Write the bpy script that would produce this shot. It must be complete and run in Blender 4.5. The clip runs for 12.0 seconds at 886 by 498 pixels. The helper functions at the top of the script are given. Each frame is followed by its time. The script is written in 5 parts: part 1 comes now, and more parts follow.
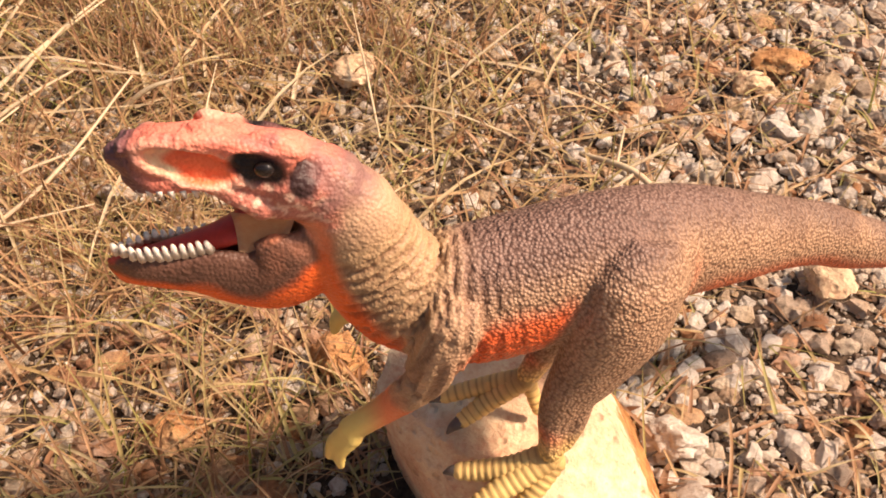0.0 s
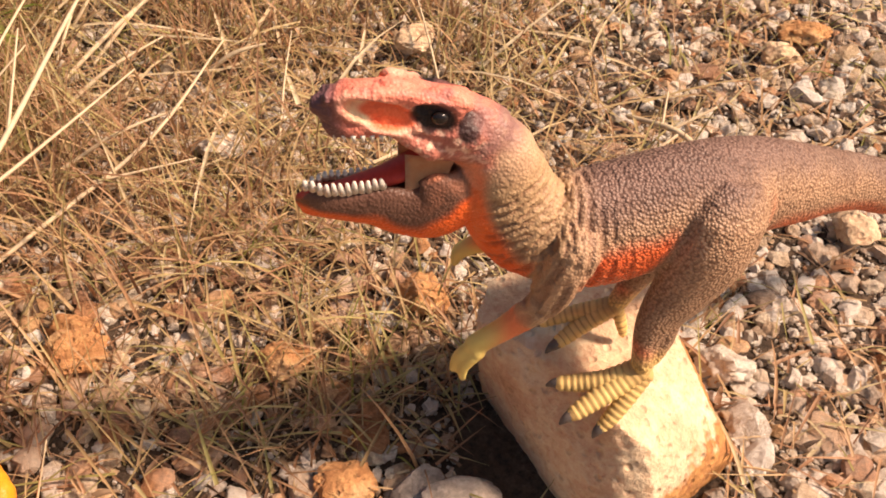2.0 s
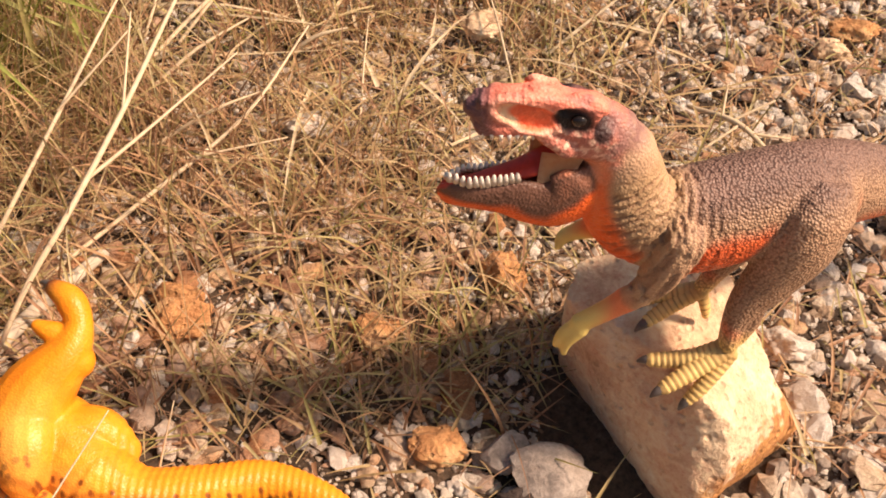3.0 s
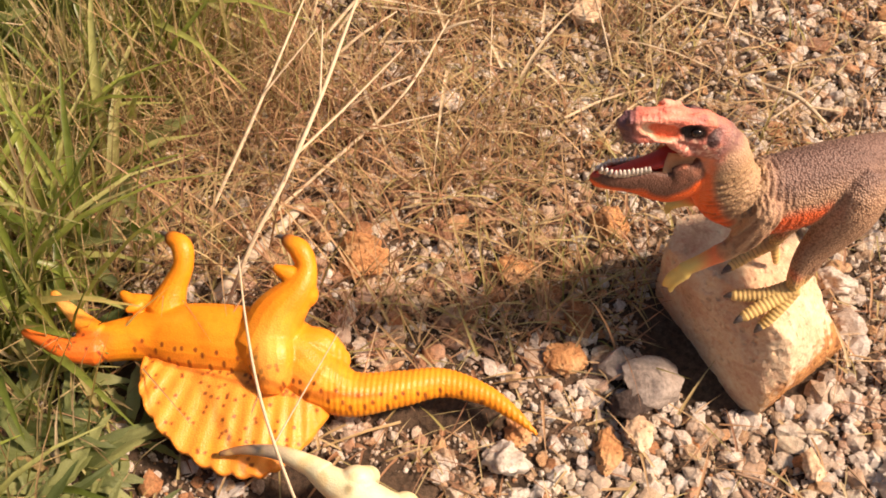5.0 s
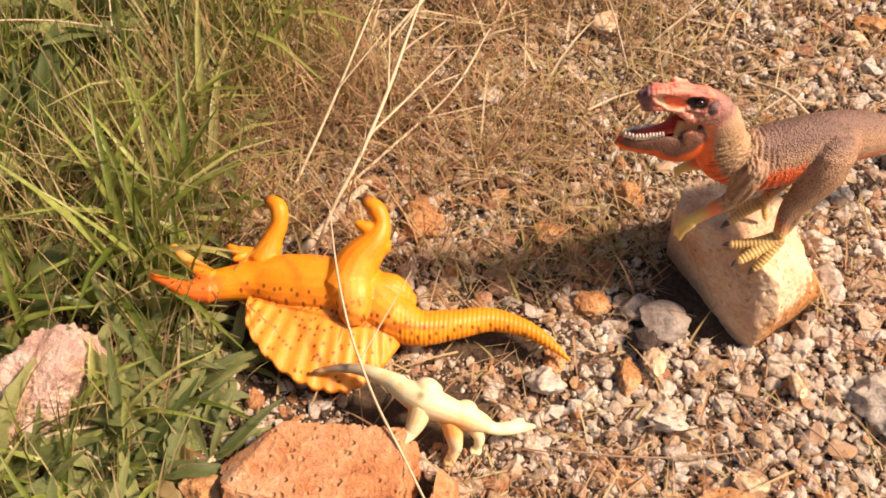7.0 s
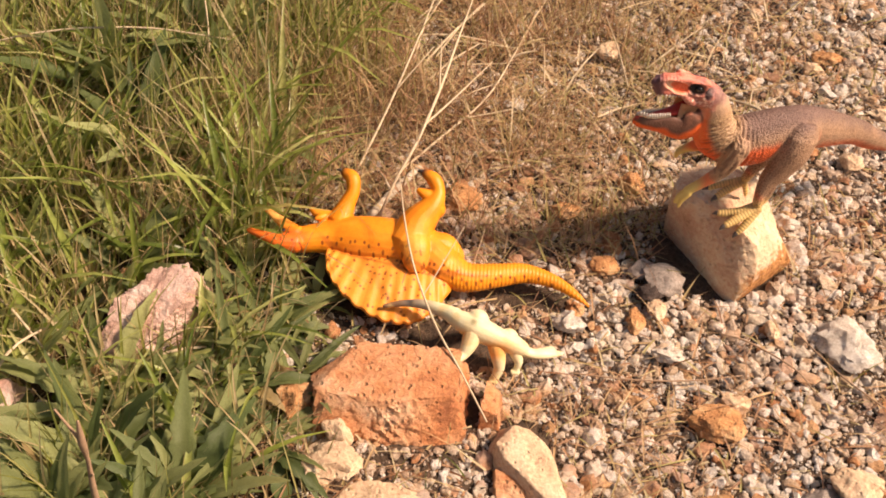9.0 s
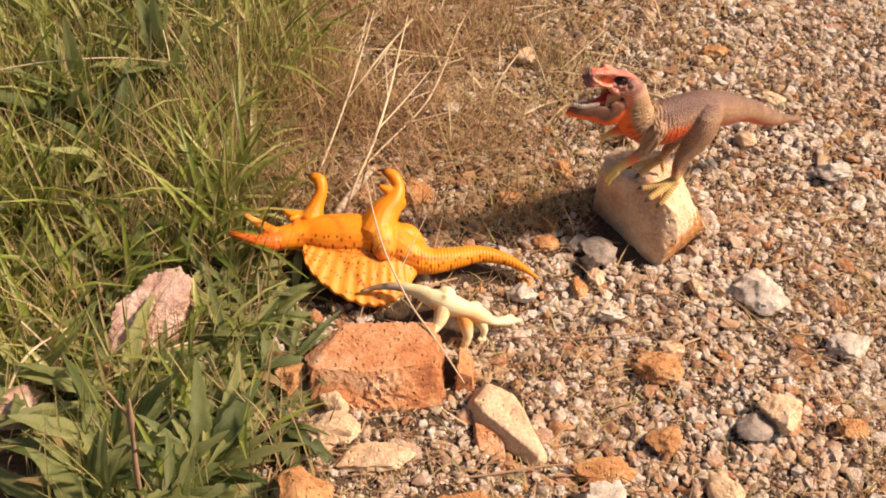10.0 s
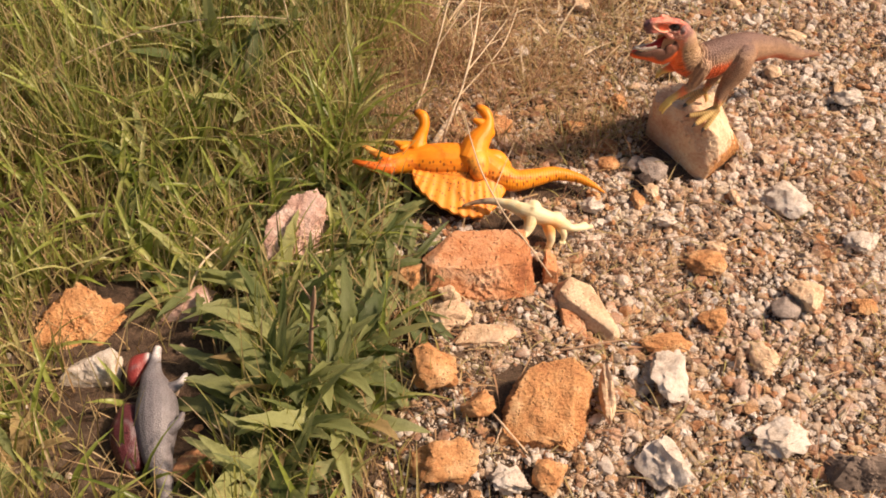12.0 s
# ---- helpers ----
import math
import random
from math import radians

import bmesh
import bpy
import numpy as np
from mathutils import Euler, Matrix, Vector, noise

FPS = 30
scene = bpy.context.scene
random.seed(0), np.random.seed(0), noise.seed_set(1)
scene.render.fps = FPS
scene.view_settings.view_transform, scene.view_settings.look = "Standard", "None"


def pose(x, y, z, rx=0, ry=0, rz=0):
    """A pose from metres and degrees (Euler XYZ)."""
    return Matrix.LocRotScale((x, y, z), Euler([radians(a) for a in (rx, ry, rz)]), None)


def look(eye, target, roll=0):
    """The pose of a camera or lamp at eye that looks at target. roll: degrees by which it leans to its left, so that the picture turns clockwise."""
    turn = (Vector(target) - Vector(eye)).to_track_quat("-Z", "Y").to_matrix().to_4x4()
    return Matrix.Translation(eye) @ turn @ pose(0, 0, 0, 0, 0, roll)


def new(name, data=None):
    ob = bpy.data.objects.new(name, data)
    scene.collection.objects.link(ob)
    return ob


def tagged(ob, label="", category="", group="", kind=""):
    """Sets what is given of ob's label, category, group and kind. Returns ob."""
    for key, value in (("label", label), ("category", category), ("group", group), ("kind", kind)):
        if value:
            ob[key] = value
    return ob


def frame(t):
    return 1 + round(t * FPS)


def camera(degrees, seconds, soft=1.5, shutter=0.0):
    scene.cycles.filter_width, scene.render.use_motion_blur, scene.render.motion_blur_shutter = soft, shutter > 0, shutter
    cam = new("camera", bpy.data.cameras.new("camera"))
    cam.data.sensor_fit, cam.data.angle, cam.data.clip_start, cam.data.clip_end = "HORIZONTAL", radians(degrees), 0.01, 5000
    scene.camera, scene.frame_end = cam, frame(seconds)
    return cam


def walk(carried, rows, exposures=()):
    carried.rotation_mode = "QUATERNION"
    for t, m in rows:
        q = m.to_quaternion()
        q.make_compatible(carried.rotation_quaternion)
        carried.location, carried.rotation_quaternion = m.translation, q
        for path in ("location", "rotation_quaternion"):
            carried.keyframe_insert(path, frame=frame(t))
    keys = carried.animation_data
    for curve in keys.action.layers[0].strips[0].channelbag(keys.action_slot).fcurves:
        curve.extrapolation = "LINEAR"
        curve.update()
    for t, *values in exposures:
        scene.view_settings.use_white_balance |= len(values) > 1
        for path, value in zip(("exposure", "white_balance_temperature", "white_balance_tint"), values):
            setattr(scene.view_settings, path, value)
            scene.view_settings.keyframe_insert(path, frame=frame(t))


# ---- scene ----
cam = camera(45.6, 12.0, soft=1.75)
PATH = [
    (0, (0.026, 0.056, 0.425), (-0.2, 1.377, -1.059), -4.8),
    (0.5, (0.025, 0.038, 0.438), (-0.173, 1.356, -1.053), -4.6),
    (1, (0.021, 0.024, 0.447), (-0.154, 1.334, -1.054), -3.7),
    (1.5, (0.004, 0.014, 0.456), (-0.146, 1.311, -1.059), -2.9),
    (2, (-0.023, 0.001, 0.465), (-0.19, 1.288, -1.057), -2.9),
    (2.5, (-0.054, -0.01, 0.479), (-0.208, 1.267, -1.053), -1.7),
    (3, (-0.074, -0.022, 0.5), (-0.211, 1.217, -1.064), -0.6),
    (3.2, (-0.079, -0.033, 0.509), (-0.22, 1.178, -1.076), -0.2),
    (4.8, (-0.126, -0.094, 0.637), (-0.288, 1.03, -1.009), -2.2),
    (5, (-0.128, -0.107, 0.65), (-0.316, 0.992, -1.01), -3.3),
    (5.5, (-0.138, -0.138, 0.676), (-0.334, 0.944, -0.994), -4.2),
    (6, (-0.14, -0.164, 0.697), (-0.302, 0.945, -0.959), -3.1),
    (6.5, (-0.143, -0.193, 0.716), (-0.336, 0.896, -0.95), -5.1),
    (6.7, (-0.146, -0.212, 0.725), (-0.333, 0.901, -0.926), -4.1),
    (8.3, (-0.135, -0.382, 0.802), (-0.381, 0.842, -0.76), -2.8),
    (8.5, (-0.153, -0.405, 0.8), (-0.357, 0.836, -0.756), -0.9),
    (9, (-0.198, -0.449, 0.827), (-0.333, 0.834, -0.701), 0.8),
    (9.5, (-0.237, -0.502, 0.866), (-0.237, 0.798, -0.653), 3.0),
    (10, (-0.271, -0.559, 0.899), (-0.193, 0.761, -0.601), 3.4),
    (10.5, (-0.296, -0.62, 0.928), (-0.222, 0.704, -0.57), 4.3),
    (11, (-0.323, -0.674, 0.96), (-0.258, 0.621, -0.563), 3.1),
    (11.5, (-0.357, -0.711, 1.004), (-0.274, 0.553, -0.544), 3.9),
    (12, (-0.384, -0.731, 1.069), (-0.315, 0.494, -0.51), 1.9),
]
walk(cam, [(t, look(eye, target, roll)) for t, eye, target, roll in PATH], exposures=[(0.0, 0.16), (2.0, 0.12), (6.5, 0.13), (9.0, 0.05), (12.0, -0.08)])

# ---- light ----
SUN_TURN, SUN_UP = 4.0, 45.0
world = bpy.data.worlds.new("sky")
scene.world = world
world.use_nodes = True
wn = world.node_tree
sky = wn.nodes.new("ShaderNodeTexSky")
sky.sky_type, sky.sun_disc, sky.dust_density = "NISHITA", False, 6.0
sky.sun_elevation, sky.sun_rotation = radians(SUN_UP), radians(90 - SUN_TURN)
wn.links.new(sky.outputs[0], wn.nodes["Background"].inputs[0])
wn.nodes["Background"].inputs[1].default_value = 0.072
sun = new("sun", bpy.data.lights.new("sun", "SUN"))
sun.data.energy, sun.data.angle, sun.data.color = 6.6, radians(7.0), (1.0, 0.72, 0.53)
sun_way = Vector((math.cos(radians(SUN_UP)) * math.cos(radians(SUN_TURN)), math.cos(radians(SUN_UP)) * math.sin(radians(SUN_TURN)), math.sin(radians(SUN_UP))))
sun.matrix_world = look(sun_way * 5, (0, 0, 0))
scene.view_settings.exposure = 0.12


# ---- materials ----
def sheet(name):
    m = bpy.data.materials.new(name)
    m.use_nodes = True
    nt = m.node_tree
    return m, nt, nt.nodes["Principled BSDF"]


def node(nt, kind, links=(), **values):
    n = nt.nodes.new(kind)
    for k, v in values.items():
        if k == "props":
            for a, b in v.items():
                setattr(n, a, b)
    for key, src in links:
        nt.links.new(src, n.inputs[key])
    return n


def noise_tex(nt, vec, scale, detail=5.0, rough=0.6):
    n = nt.nodes.new("ShaderNodeTexNoise")
    n.inputs["Scale"].default_value, n.inputs["Detail"].default_value, n.inputs["Roughness"].default_value = scale, detail, rough
    nt.links.new(vec, n.inputs["Vector"])
    return n.outputs["Fac"]


def ramp(nt, fac, stops, mode="LINEAR"):
    n = nt.nodes.new("ShaderNodeValToRGB")
    n.color_ramp.interpolation = mode
    els = n.color_ramp.elements
    while len(els) < len(stops):
        els.new(0.5)
    for e, (at, c) in zip(els, stops):
        e.position, e.color = at, (*c, 1)
    nt.links.new(fac, n.inputs[0])
    return n.outputs["Color"]


def blend(nt, mode, fac, a, b):
    n = nt.nodes.new("ShaderNodeMix")
    n.data_type, n.blend_type = "RGBA", mode
    for sock, v in ((n.inputs[0], fac), (n.inputs[6], a), (n.inputs[7], b)):
        if isinstance(v, (int, float)):
            sock.default_value = v
        elif isinstance(v, tuple):
            sock.default_value = (*v, 1)
        else:
            nt.links.new(v, sock)
    return n.outputs[2]


def maths(nt, op, a, b=0.5):
    n = nt.nodes.new("ShaderNodeMath")
    n.operation = op
    for sock, v in ((n.inputs[0], a), (n.inputs[1], b)):
        if isinstance(v, (int, float)):
            sock.default_value = v
        else:
            nt.links.new(v, sock)
    return n.outputs[0]


def relief(nt, bsdf, height, strength, distance):
    n = nt.nodes.new("ShaderNodeBump")
    n.inputs["Strength"].default_value, n.inputs["Distance"].default_value = strength, distance
    nt.links.new(height, n.inputs["Height"])
    nt.links.new(n.outputs[0], bsdf.inputs["Normal"])


def coords(nt):
    return nt.nodes.new("ShaderNodeTexCoord").outputs["Object"]


def stone_mat(name, cols, scale=30.0, rough=0.88, bump=0.5, pits=0.0, distance=0.004):
    m, nt, b = sheet(name)
    v = coords(nt)
    big, fine = noise_tex(nt, v, scale, 6), noise_tex(nt, v, scale * 9, 5, 0.7)
    c = ramp(nt, big, [(0.28 + 0.44 * i / (len(cols) - 1), k) for i, k in enumerate(cols)])
    c = blend(nt, "OVERLAY", 0.55, c, ramp(nt, fine, [(0.3, (0.2,) * 3), (0.72, (0.82,) * 3)]))
    h = maths(nt, "ADD", big, maths(nt, "MULTIPLY", fine, 0.45))
    if pits:
        vor = nt.nodes.new("ShaderNodeTexVoronoi")
        vor.inputs["Scale"].default_value = scale * 5
        nt.links.new(v, vor.inputs["Vector"])
        hole = ramp(nt, vor.outputs["Distance"], [(0.1, (0, 0, 0)), (0.28, (1, 1, 1))])
        c = blend(nt, "MIX", maths(nt, "MULTIPLY", maths(nt, "SUBTRACT", 1.0, hole), pits), c, (0.13, 0.06, 0.03))
        h = maths(nt, "ADD", h, maths(nt, "MULTIPLY", hole, 0.35))
    nt.links.new(c, b.inputs["Base Color"])
    b.inputs["Roughness"].default_value = rough
    relief(nt, b, h, bump, distance)
    return m


PEBBLE = [(0.0, (0.675, 0.600, 0.506)), (0.16, (0.525, 0.393, 0.271)), (0.26, (0.469, 0.234, 0.104)), (0.33, (0.750, 0.693, 0.609)), (0.48, (0.450, 0.356, 0.263)),
          (0.57, (0.619, 0.516, 0.393)), (0.68, (0.525, 0.318, 0.159)), (0.74, (0.656, 0.562, 0.450)), (0.84, (0.787, 0.740, 0.666)), (0.93, (0.562, 0.412, 0.263)), (0.98, (0.244, 0.178, 0.131))]


def gravel_mat(name, loose, stops=PEBBLE):
    m, nt, b = sheet(name)
    if loose:
        rnd = nt.nodes.new("ShaderNodeObjectInfo").outputs["Random"]
    else:
        rnd = nt.nodes.new("ShaderNodeNewGeometry").outputs["Random Per Island"]
    pos = nt.nodes.new("ShaderNodeNewGeometry").outputs["Position"]
    c = ramp(nt, rnd, stops, "CONSTANT")
    grain = noise_tex(nt, pos, 420, 6, 0.78)
    blotch = noise_tex(nt, pos, 70, 3)
    c = blend(nt, "OVERLAY", 0.75, c, ramp(nt, grain, [(0.3, (0.2,) * 3), (0.66, (0.86,) * 3)]))
    c = blend(nt, "MULTIPLY", 0.4, c, ramp(nt, blotch, [(0.35, (0.55, 0.42, 0.3)), (0.6, (1, 1, 1))]))
    c = blend(nt, "MIX", ramp(nt, noise_tex(nt, pos, 9, 4), [(0.46, (0, 0, 0)), (0.68, (0.5,) * 3)]), c, blend(nt, "MULTIPLY", 0.75, c, (0.86, 0.55, 0.34)))
    c = blend(nt, "MIX", ramp(nt, noise_tex(nt, pos, 17, 3), [(0.44, (0, 0, 0)), (0.66, (0.5,) * 3)]), c, (0.78, 0.71, 0.62))
    nt.links.new(c, b.inputs["Base Color"])
    b.inputs["Roughness"].default_value = 0.85
    relief(nt, b, grain, 0.9, 0.0028)
    return m


def blade_mat(name, stops, through_light=0.3, rough=0.55):
    m, nt, b = sheet(name)
    rnd = nt.nodes.new("ShaderNodeNewGeometry").outputs["Random Per Island"]
    pos = nt.nodes.new("ShaderNodeNewGeometry").outputs["Position"]
    c = ramp(nt, rnd, stops)
    c = blend(nt, "MULTIPLY", 0.6, c, ramp(nt, noise_tex(nt, pos, 120, 3), [(0.3, (0.55, 0.5, 0.42)), (0.65, (1, 1, 1))]))
    nt.links.new(c, b.inputs["Base Color"])
    b.inputs["Roughness"].default_value = rough
    glow = nt.nodes.new("ShaderNodeBsdfTranslucent")
    nt.links.new(c, glow.inputs["Color"])
    mix = nt.nodes.new("ShaderNodeMixShader")
    mix.inputs[0].default_value = through_light
    nt.links.new(b.outputs[0], mix.inputs[1])
    nt.links.new(glow.outputs[0], mix.inputs[2])
    nt.links.new(mix.outputs[0], nt.nodes["Material Output"].inputs["Surface"])
    return m


def leaf_mat(name, dark, light):
    m, nt, b = sheet(name)
    v = coords(nt)
    rnd = nt.nodes.new("ShaderNodeObjectInfo").outputs["Random"]
    c = blend(nt, "MIX", rnd, dark, light)
    vein = nt.nodes.new("ShaderNodeTexWave")
    vein.inputs["Scale"].default_value, vein.inputs["Distortion"].default_value = 60, 6
    nt.links.new(v, vein.inputs["Vector"])
    c = blend(nt, "MULTIPLY", 0.5, c, ramp(nt, noise_tex(nt, v, 70, 5), [(0.3, (0.5, 0.5, 0.4)), (0.7, (1, 1, 1))]))
    nt.links.new(c, b.inputs["Base Color"])
    b.inputs["Roughness"].default_value = 0.45
    relief(nt, b, maths(nt, "ADD", vein.outputs["Fac"], noise_tex(nt, v, 220, 3)), 0.35, 0.001)
    glow = nt.nodes.new("ShaderNodeBsdfTranslucent")
    nt.links.new(c, glow.inputs["Color"])
    mix = nt.nodes.new("ShaderNodeMixShader")
    mix.inputs[0].default_value = 0.42
    nt.links.new(b.outputs[0], mix.inputs[1])
    nt.links.new(glow.outputs[0], mix.inputs[2])
    nt.links.new(mix.outputs[0], nt.nodes["Material Output"].inputs["Surface"])
    return m


def figure_mat(name, scales, rough, wash, depth=0.0012):
    """Moulded and painted rubber: paint from the mesh, scaly relief, dark wash in the seams."""
    m, nt, b = sheet(name)
    v = coords(nt)
    paint = nt.nodes.new("ShaderNodeVertexColor")
    paint.layer_name = "paint"
    cell = nt.nodes.new("ShaderNodeTexVoronoi")
    cell.feature, cell.inputs["Scale"].default_value = "SMOOTH_F1", scales
    cell.inputs["Smoothness"].default_value = 0.35
    nt.links.new(v, cell.inputs["Vector"])
    d = maths(nt, "MULTIPLY", cell.outputs["Distance"], paint.outputs["Alpha"])
    fine = noise_tex(nt, v, 900, 4, 0.7)
    c = blend(nt, "MULTIPLY", wash, paint.outputs["Color"], ramp(nt, d, [(0.3, (1, 1, 1)), (0.75, (0.3, 0.22, 0.2))]))
    c = blend(nt, "OVERLAY", 0.35, c, ramp(nt, noise_tex(nt, v, 110, 4), [(0.3, (0.32,) * 3), (0.7, (0.66,) * 3)]))
    nt.links.new(c, b.inputs["Base Color"])
    nt.links.new(ramp(nt, fine, [(0.3, (rough - 0.1,) * 3), (0.7, (rough + 0.12,) * 3)]), b.inputs["Roughness"])
    b.inputs["Specular IOR Level"].default_value = 0.35
    relief(nt, b, maths(nt, "ADD", maths(nt, "SUBTRACT", 1.0, d), maths(nt, "MULTIPLY", fine, 0.15)), 0.8, depth)
    return m


def plain(name, colour, rough=0.5, grain=400.0, metal=0.0):
    m, nt, b = sheet(name)
    v = coords(nt)
    n = noise_tex(nt, v, grain, 4)
    c = blend(nt, "OVERLAY", 0.4, colour, ramp(nt, n, [(0.3, (0.3,) * 3), (0.7, (0.7,) * 3)]))
    nt.links.new(c, b.inputs["Base Color"])
    b.inputs["Roughness"].default_value, b.inputs["Metallic"].default_value = rough, metal
    relief(nt, b, n, 0.3, 0.0006)
    return m


M_GRIT = gravel_mat("grit", False)
M_PEBBLE = gravel_mat("pebble", True)
M_CLODS = gravel_mat("crumbs", False, [(0.0, (0.2, 0.13, 0.08)), (0.25, (0.38, 0.3, 0.21)), (0.42, (0.13, 0.085, 0.055)), (0.58, (0.5, 0.44, 0.36)), (0.76, (0.26, 0.14, 0.07)), (0.9, (0.42, 0.33, 0.23))])
M_FLAKE = gravel_mat("rusty_flakes", False, [(0.0, (0.42, 0.21, 0.1)), (0.25, (0.54, 0.32, 0.16)), (0.45, (0.34, 0.18, 0.1)), (0.62, (0.56, 0.4, 0.25)), (0.8, (0.48, 0.24, 0.1)), (0.92, (0.6, 0.46, 0.32))])
M_DRY = blade_mat("dry_blades", [(0.0, (0.378, 0.252, 0.108)), (0.3, (0.540, 0.405, 0.198)), (0.6, (0.450, 0.306, 0.153)), (0.8, (0.612, 0.495, 0.270)), (1.0, (0.306, 0.270, 0.090))], 0.2)
M_GREEN = blade_mat("green_blades", [(0.0, (0.13, 0.16, 0.035)), (0.25, (0.38, 0.41, 0.1)), (0.5, (0.57, 0.56, 0.18)), (0.75, (0.68, 0.58, 0.28)), (1.0, (0.8, 0.66, 0.42))], 0.52)
M_DRYRED = blade_mat("dry_red_blades", [(0.0, (0.3, 0.16, 0.09)), (0.35, (0.52, 0.31, 0.17)), (0.65, (0.64, 0.46, 0.25)), (0.85, (0.42, 0.38, 0.13)), (1.0, (0.7, 0.58, 0.36))], 0.25)
M_BROAD = blade_mat("broad_blades", [(0.0, (0.13, 0.19, 0.035)), (0.35, (0.4, 0.49, 0.1)), (0.75, (0.57, 0.64, 0.19)), (1.0, (0.7, 0.67, 0.32))], 0.52, 0.33)
M_LITTER = blade_mat("dead_leaf_bits", [(0.0, (0.06, 0.036, 0.022)), (0.35, (0.14, 0.08, 0.045)), (0.6, (0.34, 0.17, 0.08)), (0.8, (0.2, 0.13, 0.08)), (1.0, (0.52, 0.36, 0.2))], 0.1, 0.7)
M_PALE = blade_mat("bleached_straw", [(0.0, (0.7, 0.55, 0.33)), (0.5, (0.8, 0.68, 0.47)), (1.0, (0.6, 0.45, 0.24))], 0.15)
M_STRAW = plain("pale_straw", (0.62, 0.5, 0.33), 0.6, 200)
M_TWIG = plain("brown_twig", (0.36, 0.24, 0.15), 0.8, 250)
M_LEAF = leaf_mat("leaf", (0.12, 0.17, 0.05), (0.5, 0.54, 0.22))
M_LEAF_OLD = leaf_mat("withered_leaf", (0.42, 0.3, 0.12), (0.6, 0.46, 0.22))
M_RED = stone_mat("red_stone", [(0.34, 0.12, 0.05), (0.56, 0.23, 0.09), (0.66, 0.34, 0.17), (0.74, 0.5, 0.32)], 26, 0.85, 1.0, 0.12, 0.007)
M_ORANGE = stone_mat("orange_stone", [(0.42, 0.17, 0.06), (0.62, 0.32, 0.13), (0.74, 0.5, 0.27)], 40, 0.85, 1.0, 0.3, 0.006)
M_TAN = stone_mat("tan_stone", [(0.55, 0.36, 0.22), (0.68, 0.5, 0.32), (0.76, 0.6, 0.42)], 30, 0.85, 0.8, 0.06, 0.005)
M_PINK = stone_mat("pink_stone", [(0.42, 0.24, 0.18), (0.62, 0.42, 0.34), (0.74, 0.62, 0.54)], 55, 0.9, 0.9)
M_WHITE = stone_mat("white_stone", [(0.42, 0.34, 0.26), (0.64, 0.57, 0.48), (0.76, 0.71, 0.63)], 60, 0.9, 0.8)
M_GREY = stone_mat("grey_stone", [(0.22, 0.18, 0.15), (0.33, 0.28, 0.24), (0.44, 0.38, 0.33)], 45, 0.85, 0.6)
M_TREX = figure_mat("painted_rubber_scaly", 820, 0.46, 0.7, 0.0011)
M_SPINO = figure_mat("painted_rubber_orange", 900, 0.4, 0.12, 0.00022)
M_CREAM = figure_mat("painted_rubber_cream", 900, 0.45, 0.1, 0.0002)
M_TOYGREY = figure_mat("painted_rubber_grey", 600, 0.4, 0.3, 0.0006)
M_TOOTH = plain("tooth_enamel", (0.82, 0.76, 0.66), 0.35)
M_TONGUE = plain("tongue_red", (0.55, 0.05, 0.03), 0.4)
M_CLAW = plain("claw_paint", (0.12, 0.1, 0.09), 0.45)
M_EYE = plain("eye_gloss", (0.015, 0.012, 0.012), 0.12)
M_MOUTH = plain("mouth_skin", (0.78, 0.45, 0.24), 0.45)


# ---- helpers for shapes ----
CM = 0.01
rng = np.random.default_rng(7)


def mesh_of(name, bm, material, smooth=True):
    me = bpy.data.meshes.new(name)
    bm.to_mesh(me)
    bm.free()
    me.materials.append(material)
    if smooth:
        me.shade_smooth()
    return me


def part(name, bm, material, parent, label="", smooth=True):
    ob = new(name, mesh_of(name, bm, material, smooth) if isinstance(bm, bmesh.types.BMesh) else bm)
    ob.parent = parent
    if label:
        ob["label"] = label
    return ob


def spline(pts, sub):
    """Points of a Catmull-Rom curve through rows of any length."""
    p = np.array(pts, float)
    p = np.vstack([2 * p[0] - p[1], p, 2 * p[-1] - p[-2]])
    out = []
    for i in range(1, len(p) - 2):
        for k in range(sub):
            t = k / sub
            out.append(0.5 * (2 * p[i] + (p[i + 1] - p[i - 1]) * t + (2 * p[i - 1] - 5 * p[i] + 4 * p[i + 1] - p[i + 2]) * t * t + (3 * p[i] - p[i - 1] - 3 * p[i + 1] + p[i + 2]) * t ** 3))
    out.append(p[-2])
    return np.array(out)


def tube(bm, pts, wide=1.0, tall=1.0, sub=5, sides=14, rings=0.0, unit=CM):
    """A round-ended limb through rows of x, y, z, radius; rings: how deep its cross folds are."""
    c = spline(pts, sub)
    way = np.gradient(c[:, :3], axis=0)
    loops = []
    last = len(c) - 1
    for i, row in enumerate(c):
        t = Vector(way[i]).normalized()
        side = t.cross(Vector((0, 0, 1)))
        side = side.normalized() if side.length > 1e-3 else Vector((0, 1, 0))
        up = side.cross(t)
        r = max(row[3], 0.02) * (1 + (rings * (1 if i % 2 else -1)))
        caps = [(-0.75, 0.45), (-0.4, 0.8), (0, 1)] if i == 0 else [(0, 1), (0.4, 0.8), (0.75, 0.45)] if i == last else [(0, 1)]
        for ahead, k in caps:
            o = Vector(row[:3]) + t * (r * ahead)
            loops.append([bm.verts.new((o + side * (math.cos(a) * r * k * wide) + up * (math.sin(a) * r * k * tall)) * unit) for a in np.linspace(0, 2 * math.pi, sides, endpoint=False)])
    for a, b in zip(loops, loops[1:]):
        for k in range(sides):
            bm.faces.new((a[k], a[(k + 1) % sides], b[(k + 1) % sides], b[k]))
    bm.faces.new(loops[0][::-1])
    bm.faces.new(loops[-1])


